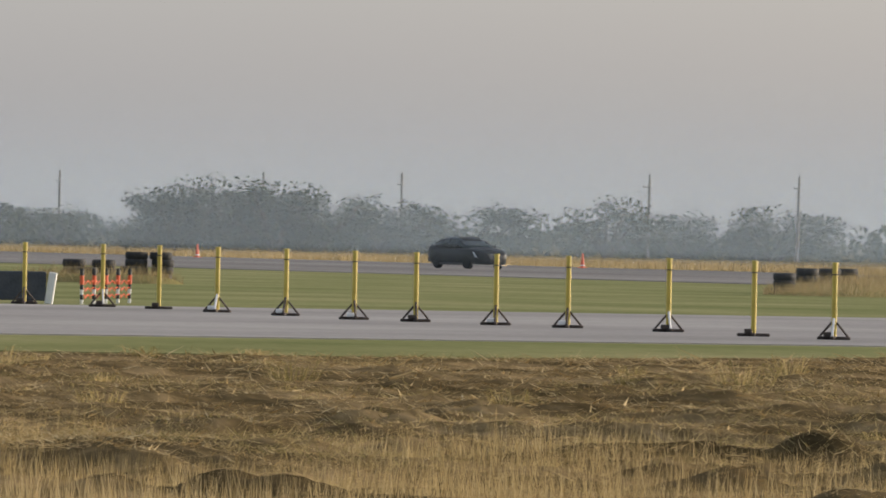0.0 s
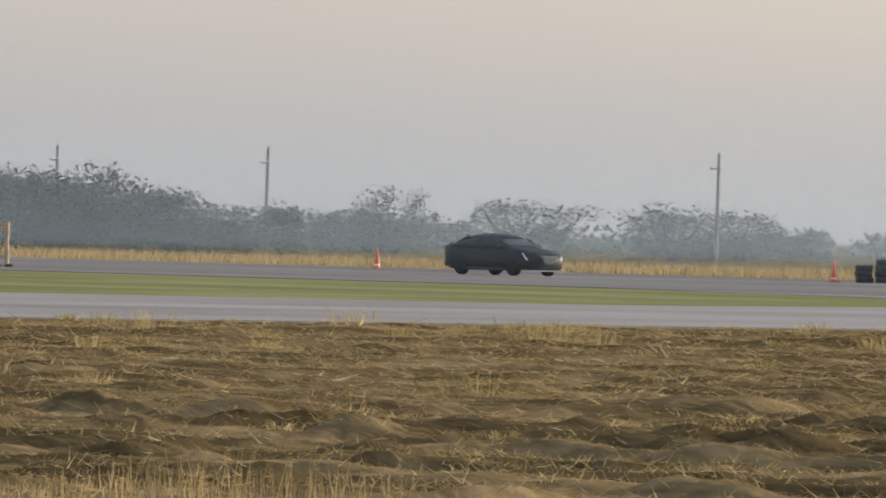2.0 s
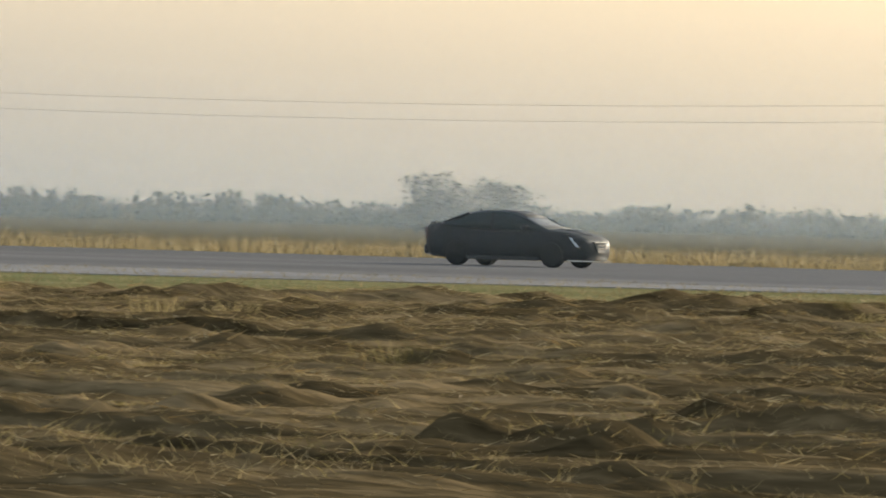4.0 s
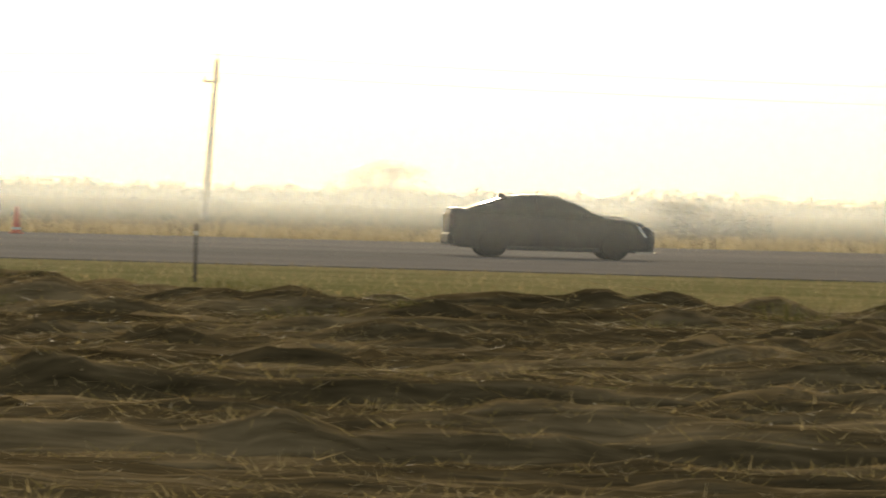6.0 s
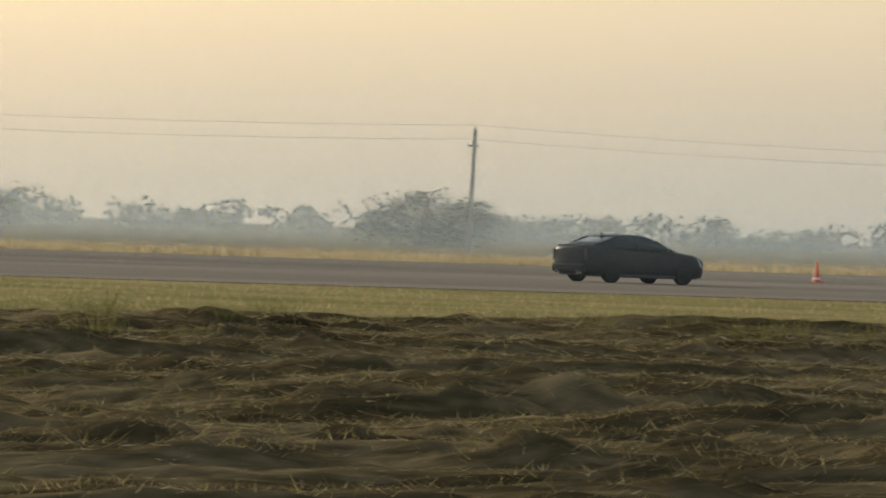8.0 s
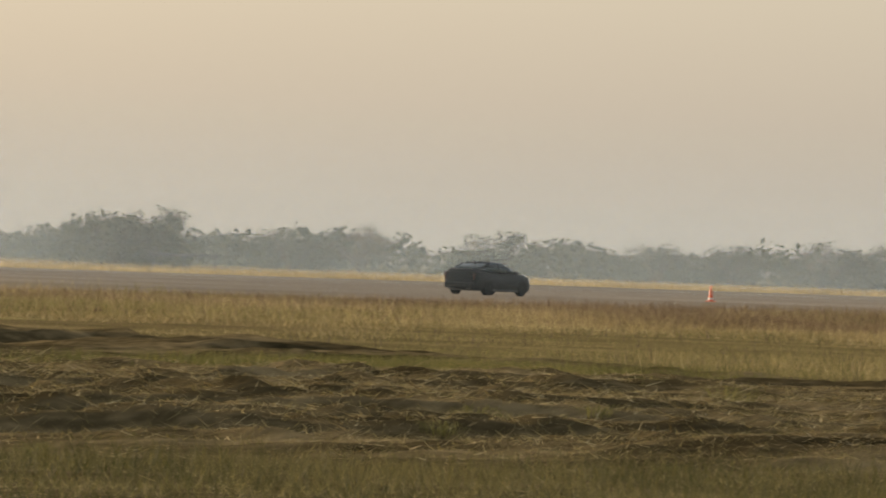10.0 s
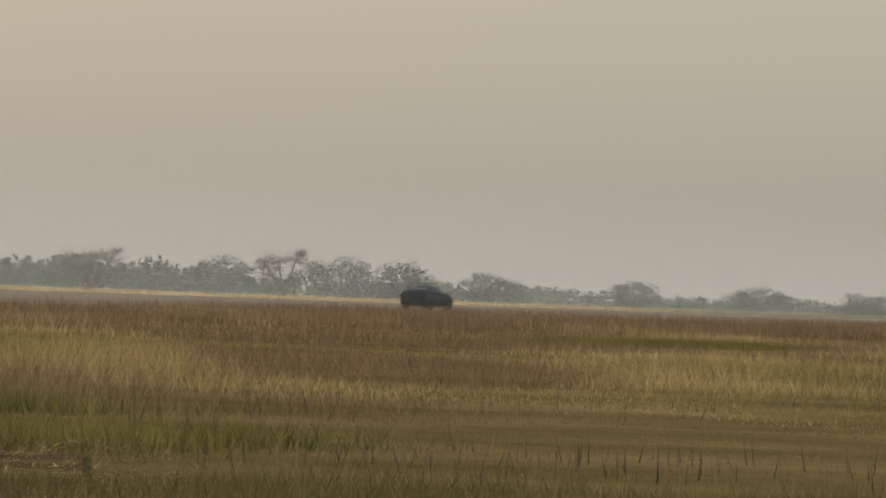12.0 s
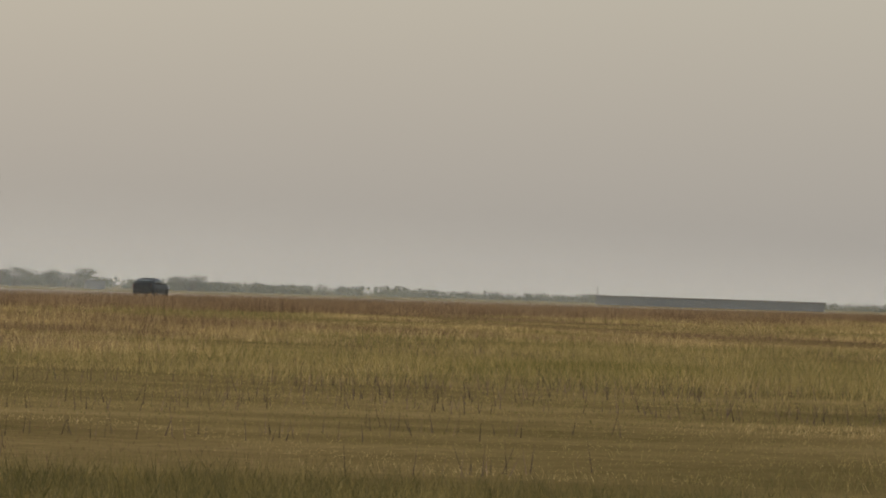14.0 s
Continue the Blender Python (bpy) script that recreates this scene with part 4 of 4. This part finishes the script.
    part("rear_bumper", box(0.16, 1.52, 0.26, (-2.40, 0, 0.42), bevel=0.05), M_PAINT, t)
    part("roof_antenna", loft([[(-1.22, -0.03, 1.38), (-1.22, 0.03, 1.38), (-1.02, 0.03, 1.42), (-1.02, -0.03, 1.42)], [(-1.20, -0.008, 1.51), (-1.20, 0.008, 1.51), (-1.12, 0.008, 1.50), (-1.12, -0.008, 1.50)]]), M_TRIM, t, "shark-fin roof antenna")
    return t


# ---- things along the taxiway ----
def guard_post(x, y, turn, braced=True):
    t = thing("guard_post", pose(x, y, 0.03, 0, 0, turn), "yellow post on a dark steel stand closing the taxiway", "post", "row of yellow posts across the taxiway")
    part("tube", rod((0, 0, 0.05), (0, 0, 1.17), 0.043, 0.042, 14), M_YELLOW, t)
    part("cap", rod((0, 0, 1.17), (0, 0, 1.20), 0.055, 0.045, 14), M_YELLOW, t)
    part("collar", rod((0, 0, 1.00), (0, 0, 1.02), 0.051, 0.051, 14), M_STEEL, t)
    part("base_bar", box(0.52, 0.06, 0.05, (0, 0, 0.025), bevel=0.01), M_STEEL, t)
    part("cross_bar", box(0.07, 0.50, 0.05, (0, 0, 0.03), bevel=0.01), M_STEEL, t)
    if braced:
        for s in (1, -1):
            part("brace", rod((0.22 * s, 0, 0.05), (0.035 * s, 0, 0.27), 0.018, 0.018, 6), M_STEEL, t)
        part("brace", rod((0, -0.22, 0.05), (0, -0.035, 0.33), 0.022, 0.022, 6), M_STEEL if rng.uniform() < 0.7 else M_WHITE, t)
    part("weight", box(0.12, 0.16, 0.07, (-0.08, -0.14, 0.085), bevel=0.01), M_WHITE if rng.uniform() < 0.5 else M_STEEL, t)
    return t


def tyre_mesh():
    bm = spin([(0.19, 0.0), (0.30, 0.0), (0.335, 0.03), (0.34, 0.11), (0.335, 0.19), (0.30, 0.22), (0.19, 0.22), (0.175, 0.18), (0.17, 0.11), (0.175, 0.04)], 18, axis="Z")
    me = bpy.data.meshes.new("tyre")
    # close the ring: the profile's ends meet inside
    bmesh.ops.recalc_face_normals(bm, faces=bm.faces)
    bm.to_mesh(me)
    bm.free()
    me.materials.append(M_TYRE)
    for p in me.polygons:
        p.use_smooth = True
    return me


TYRE = tyre_mesh()


def tyre_stack(x, y, z, count, label="stack of worn black tyres"):
    t = thing("tyre_stack", pose(x, y, z, 0, 0, rng.uniform(0, 90)), label, "tyre stack", "tyre stacks beside the runway")
    for i in range(count):
        o = new("tyre", TYRE)
        o.parent = t
        o.matrix_basis = pose(rng.uniform(-0.03, 0.03), rng.uniform(-0.03, 0.03), 0.215 * i, 0, 0, rng.uniform(0, 60))
    return t


def cone(x, y):
    t = thing("traffic_cone", pose(x, y, float(rise(x)) + (0.035 if RUNWAY_NEAR < y < RUNWAY_FAR else 0.0)), "orange traffic cone at the runway edge", "traffic cone", "traffic cones along the runway")
    part("base", box(0.38, 0.38, 0.04, (0, 0, 0.02), bevel=0.01), M_ORANGE, t)
    part("body", spin([(0.135, 0.04), (0.12, 0.10), (0.035, 0.74), (0.02, 0.76)], 16, axis="Z"), M_ORANGE, t)
    part("band", spin([(0.121, 0.11), (0.1225, 0.11), (0.112, 0.17), (0.1105, 0.17)], 16, axis="Z"), M_WHITE, t)
    return t


def striped_post(x, y):
    t = thing("striped_post", pose(x, y, 0), "black and white striped post with orange netting", "post", "striped posts beside the taxiway")
    for i in range(6):
        part("band", rod((0, 0, 0.1 * i), (0, 0, 0.1 * (i + 1)), 0.034, 0.034, 10), (M_WHITE, M_TRIM)[i % 2], t)
    part("head", rod((0, 0, 0.6), (0, 0, 0.72), 0.042, 0.036, 10), M_TRIM, t)
    part("sleeve", rod((0, 0, 0.40), (0, 0, 0.58), 0.042, 0.042, 10), M_ORANGE, t)
    return t


def netting(a, b):
    bm = bmesh.new()
    a, b = Vector((*a, 0)), Vector((*b, 0))
    for i in range(4):
        p = a.lerp(b, i / 4)
        q = a.lerp(b, (i + 1) / 4)
        for z in (0.2, 0.34, 0.48):
            dip = 0.10 * (1 - abs(i - 1.5) / 2)
            rod(p + Vector((0, 0, z - dip * (i % 2))), q + Vector((0, 0, z - dip * ((i + 1) % 2))), 0.012, 0.012, 5, bm)
    return tagged(part("netting", bm, M_ORANGE), "torn orange plastic netting between striped posts", "netting")


def taxiway_things():
    for k in range(13):
        x, y = [(-150.2, 76.1), (-147.1, 76.2), (-144.6, 76.1), (-140.4, 75.1), (-136.3, 74.3), (-131.8, 73.2), (-129.8, 73.3), (-126.7, 73.1), (-124.3, 73.1),
                (-120.9, 73.0), (-116.8, 72.1), (-114.1, 71.9), (-111.1, 71.7)][k]
        guard_post(x, y, 60 + rng.uniform(-10, 10), k not in (2, 10))
    # dark board with a white end
    t = thing("barrier_board", pose(-153.35, 77.5, 0.0, 0, 0, 60), "dark grey flat board with a white end post", "barrier")
    part("board", box(2.6, 0.12, 0.58, (-0.7, 0, 0.36), bevel=0.02), M_PANEL, t)
    part("end_post", box(0.16, 0.18, 0.64, (0.70, 0, 0.32), (0, 8, 0), 0.02), M_WHITE, t, "white painted end post")
    for x in (-1.7, 0.3):
        part("foot", box(0.1, 0.5, 0.08, (x, 0, 0.04), bevel=0.01), M_STEEL, t)
    spots = [(-153.6 - 0.98 * k, 79.1 + 0.78 * k) for k in range(5)]
    for s in spots:
        striped_post(*s)
    for a, b in zip(spots, spots[1:]):
        netting(a, b)
    # heap with tyres beyond the board
    mound("grass_mound", -217.2, 112.2, 2.6, 1.6, 0.36, 61, turn=60)
    for dx, dy, n in ((-2.4, -0.3, 3), (-1.3, 0.2, 2), (-0.6, 0.9, 3), (0.5, 0.2, 2), (1.3, 0.6, 2)):
        tyre_stack(-219.0 + dx * 0.9, 112.5 - dx * 0.6 + dy, 0.0, n)
    for dx, dy, n in ((0.0, 0.0, 4), (0.62, 0.1, 4), (0.25, -0.8, 2)):
        tyre_stack(-228.9 + 0.5 * dx, 119.7 + dx + dy * 0.6, 0.0, n)
    # the long berm between taxiway and runway, tyres along its crest
    mound("grass_berm", -233, 155, 31, 4.2, 0.62, 62, turn=134)
    for k in range(12):
        along = 2.7 * k + rng.uniform(-0.3, 0.3)
        tyre_stack(-216.0 - 0.70 * along, 134.4 + 0.717 * along, 0.0 if not k else 0.36, (3, 2, 2, 2, 1, 1, 2, 1, 1, 1, 1, 2)[k])
    tyre_stack(-255.6, 177.6, 0.0, 4)
    # timber frame
    t = thing("timber_frame", pose(-233.0, 176.5, 0.012, 0, 0, 38), "pale timber frame with a diagonal brace, standing on the grass", "frame")
    for x in (-0.58, 0.58):
        part("upright", box(0.13, 0.10, 1.48, (x, 0, 0.79), bevel=0.01), M_WOOD, t)
        part("foot", box(0.16, 1.0, 0.08, (x, 0, 0.04), bevel=0.01), M_WOOD, t)
    for z in (0.36, 1.47):
        part("rail", box(1.03, 0.09, 0.12, (0, 0.0, z), bevel=0.01), M_WOOD, t)
    part("diagonal_brace", box(1.36, 0.05, 0.10, (0, 0.07, 0.92), (0, -43, 0), 0.008), M_WOOD, t)
    for dx in (-0.9, -0.45, 0.05, 0.6, 1.05):
        bag = thing("sandbag", pose(-233.0 + dx * 0.8, 176.0 + dx * 0.62, 0.012, 0, 0, rng.uniform(0, 180)), "dark sandbag weighing down the timber frame", "sandbag", "sandbags at the frame")
        part("bag", loft([[(x * 0.26, 0.14 * w * math.cos(a), 0.06 + 0.06 * w * math.sin(a)) for a in np.linspace(0, 2 * math.pi, 9)[:-1]] for x, w in ((-1, 0.3), (-0.7, 0.9), (0, 1), (0.7, 0.9), (1, 0.3))]), M_TYRE, bag, smooth=True)
    # heap of tyres at the far runway edge
    for k, (dx, dy, n) in enumerate(((0, 0, 3), (0.7, 0.6, 4), (1.4, 1.3, 3), (2.1, 1.9, 3), (0.5, 1.2, 3), (1.2, 2.0, 4), (2.0, 2.7, 3), (1.55, 1.75, 4), (2.7, 2.5, 2))):
        tyre_stack(-232.0 + 0.75 * dx, 215.7 + 0.85 * dy, 0.035, n, "stack of worn black tyres in a heap")


def mound(name, x, y, lx, ly, h, seed, turn=0.0):
    """A grassy heap with its own long grass."""
    t = thing(name, pose(x, y, 0, 0, 0, turn), "low earth mound covered in long dry grass", "mound")
    xs, ys = np.linspace(-lx, lx, 90), np.linspace(-ly, ly, 40)
    X, Y = np.meshgrid(xs, ys, indexing="ij")

    def top(X, Y):
        d = np.clip(1 - (np.abs(X) / lx) ** 4 - (Y / ly) ** 2, 0, 1)
        return h * d ** 0.7 * (0.85 + 0.2 * grid_noise(X / 2.5, Y / 1.5, seed)) - 0.03
    ny = len(ys)
    i = (np.arange(len(xs) - 1)[:, None] * ny + np.arange(ny - 1)).ravel()
    heap = new("earth", mesh_from("earth", np.stack([X, Y, top(X, Y)], -1).reshape(-1, 3), np.stack([i, i + ny, i + ny + 1, i + 1], 1), M_VERGE, True))
    heap.parent = t
    n = int(420 * lx * ly)
    gx, gy = rng.uniform(-lx, lx, n), rng.uniform(-ly, ly, n)
    gzz = top(gx, gy)
    k = gzz > 0.0
    g = blades("long_grass", np.stack([gx, gy, gzz], 1)[k], 0.34, 0.012, 0.6, 0.08, M_MEADOW, "long dry grass on the mound", "")
    g.parent = t
    return t


def runway_cones():
    for x, y in ((-440, 234), (-388, 229), (-425, 272), (-265, 220), (-232.0, 214.2), (-202.5, 215), (-54.5, 218), (-21.6, 227), (16.2, 241), (66.0, 263), (102.0, 238), (160, 280),
                 (206, 232), (350, 204), (410, 214)):
        cone(x, y)


def speed_sign():
    """A four-digit display board on two trestles."""
    t = thing("speed_display", pose(-3.85, 128.5, -0.1, 0, 0, -2), "large unlit four-digit speed display board on steel trestles", "display board")
    face = part("board", box(3.05, 0.22, 1.02, (0, 0, 1.72), (8, 0, 0), 0.02), M_PANEL, t, "dark display panel")
    for k in range(4):
        cx = -1.13 + 0.755 * k
        for sx, sz, ox, oz in ((0.38, 0.055, 0, 0.36), (0.38, 0.055, 0, 0), (0.38, 0.055, 0, -0.36), (0.055, 0.29, -0.22, 0.18), (0.055, 0.29, 0.22, 0.18), (0.055, 0.29, -0.22, -0.18), (0.055, 0.29, 0.22, -0.18)):
            part("segment", box(sx, 0.012, sz, (cx + ox, -0.118 - 0.14 * oz, 1.72 + oz), (8, 0, 0)), M_SEGMENT, face)
    for sx, sy, sz, at in ((3.09, 0.05, 0.05, (0, -0.19, 2.22)), (3.09, 0.05, 0.05, (0, -0.05, 1.20)), (0.05, 0.05, 0.98, (-1.52, -0.12, 1.71)), (0.05, 0.05, 0.98, (1.52, -0.12, 1.71))):
        part("frame", box(sx, sy, sz, at, (8, 0, 0) if sz > 0.5 else (0, 0, 0), 0.008), M_STEEL, t)
    part("led", box(0.05, 0.02, 0.05, (0.55, -0.10, 1.27)), M_LED, t, "small glowing red indicator")
    for s in (-1, 1):
        tr = part("trestle_top", rod((1.56 * s, -0.35, 2.30), (1.56 * s, 0.1, 2.30), 0.04, 0.04, 8), M_STEEL, t)
        fx, fy, bx, by = ((-2.18, 1.2, -1.22, -0.9) if s < 0 else (1.92, -2.0, 0.70, 1.1))
        part("front_leg", rod((1.56 * s, -0.10, 2.30), (fx, fy, 0.05), 0.034, 0.034, 8), M_STEEL, tr)
        part("back_leg", rod((1.28 * s if s < 0 else 1.02, 0.0, 1.15), (bx, by, 0.05), 0.034, 0.034, 8), M_STEEL, tr)
        part("shelf", box(0.62, 0.42, 0.07, (1.50 * s, -0.05, 1.15), bevel=0.01), M_STEEL, tr)
        part("foot", rod((fx, fy, 0.08), (fx + (1.56 * s - fx) * 0.13, fy - fy * 0.13, 0.36), 0.055, 0.045, 8), M_TRIM, tr)
        part("foot", rod((bx, by, 0.08), (bx + (1.46 * s - bx) * 0.2, by - by * 0.2, 0.30), 0.055, 0.045, 8), M_TRIM, tr)
    for x in (-0.32, 0.28):
        part("lifting_eye", box(0.2, 0.12, 0.04, (x, -0.16, 2.26), bevel=0.015), M_STEEL, t)
    ant = part("control_box", box(0.42, 0.26, 0.08, (1.22, -0.15, 2.30), bevel=0.02), M_TRIM, t)
    part("antenna", rod((1.12, -0.15, 2.33), (1.12, -0.15, 3.15), 0.012, 0.006, 6), M_STEEL, ant)
    part("battery", box(0.30, 0.26, 0.22, (1.62, 0.05, 1.30), bevel=0.02), M_TRIM, t)
    bm = bmesh.new()
    pts = [Vector((0.35 + 0.1 * i, 0.05, 1.18 - 0.16 * math.sin(math.pi * i / 9) - 0.01 * i)) for i in range(10)]
    for u, v in zip(pts, pts[1:]):
        rod(u, v, 0.016, 0.016, 5, bm)
    part("cable", bm, M_TRIM, t, "hanging black cable")
    tuft = thing("weed_clump", pose(-6.0, 131.2, 0), "clump of weeds at the foot of the display", "weed")
    n = 500
    p = np.stack([rng.normal(0, 0.12, n), rng.normal(0, 0.12, n), np.zeros(n)], 1)
    g = blades("blades", p, 0.36, 0.02, 0.5, 0.1, M_GREENGRASS, "", "")
    g.parent = tuft
    if "kind" in g:
        del g["kind"]
    # a thin stake
    s = thing("marker_stake", pose(11.8, 134.0, 0), "thin dark marker stake with a pale band", "stake")
    part("stake", rod((0, 0, -0.05), (0.0, 0, 0.92), 0.028, 0.024, 8), M_STEEL, s)
    part("band", rod((0, 0, 0.74), (0, 0, 0.80), 0.031, 0.031, 8), M_WHITE, s)


def far_buildings():
    # a shelter beyond the runway
    t = thing("field_shelter", pose(466, 311, float(rise(466)), 0, 0, -57), "low open shelter with a flat roof, in haze", "shelter")
    part("roof", box(4.6, 2.2, 0.16, (0, 0, 1.05), bevel=0.03), M_PANEL, t)
    for x in (-2.0, 0.0, 2.0):
        for y in (-0.8, 0.8):
            part("post", box(0.12, 0.12, 1.0, (x, y, 0.5)), M_PANEL, t)
    # a trailer and a shed on the far meadow
    for x, y, w, h, lab in ((735, 243, 2.9, 0.75, "low dark flatbed trailer on the far meadow"), (1180, 366, 3.0, 1.4, "small dark shed on the far meadow")):
        t = thing("far_shed" if h > 1 else "far_trailer", pose(x, y, float(rise(x)), 0, 0, -72), lab, "shed" if h > 1 else "trailer")
        part("body", box(w, 1.6, h * 0.75, (0, 0, h * 0.5), bevel=0.04), M_PANEL, t)
        part("roof" if h > 1 else "rail", box(w * 1.04, 1.75, h * 0.1, (0, 0, h * 0.95), bevel=0.02), M_STEEL, t)
        for s in (-1, 1):
            part("skid", box(w * 0.9, 0.16, h * 0.14, (0, 0.6 * s, h * 0.07)), M_STEEL, t)
    t = thing("long_building", pose(1560, 365, float(rise(1560)), 0, 0, -76.5), "long low flat-roofed building at the horizon", "building")
    part("wall", box(42, 8, 1.5, (0, 0, 0.75)), M_PANEL, t)
    part("roof", box(43, 9, 0.25, (0, 0, 1.62), bevel=0.05), M_STEEL, t)
    part("mast", rod((-20.8, 0, 1.7), (-20.8, 0, 3.2), 0.12, 0.08, 6), M_STEEL, t)


ground()
paving()
hay_field()
grasses()
trees()
haze_sheets()
pole_line()
the_car = car()
taxiway_things()
runway_cones()
speed_sign()
far_buildings()


def motions():
    t0, speed, gain = 5.627, 69.665, 2.418
    rows = []
    for k in range(57):
        t = k * 0.25
        x = speed * (t - t0) + gain * (t - t0) ** 2 / 2
        rows.append((t, pose(x, LANE, float(rise(x)) + 0.035)))
    walk(the_car, rows)


motions()
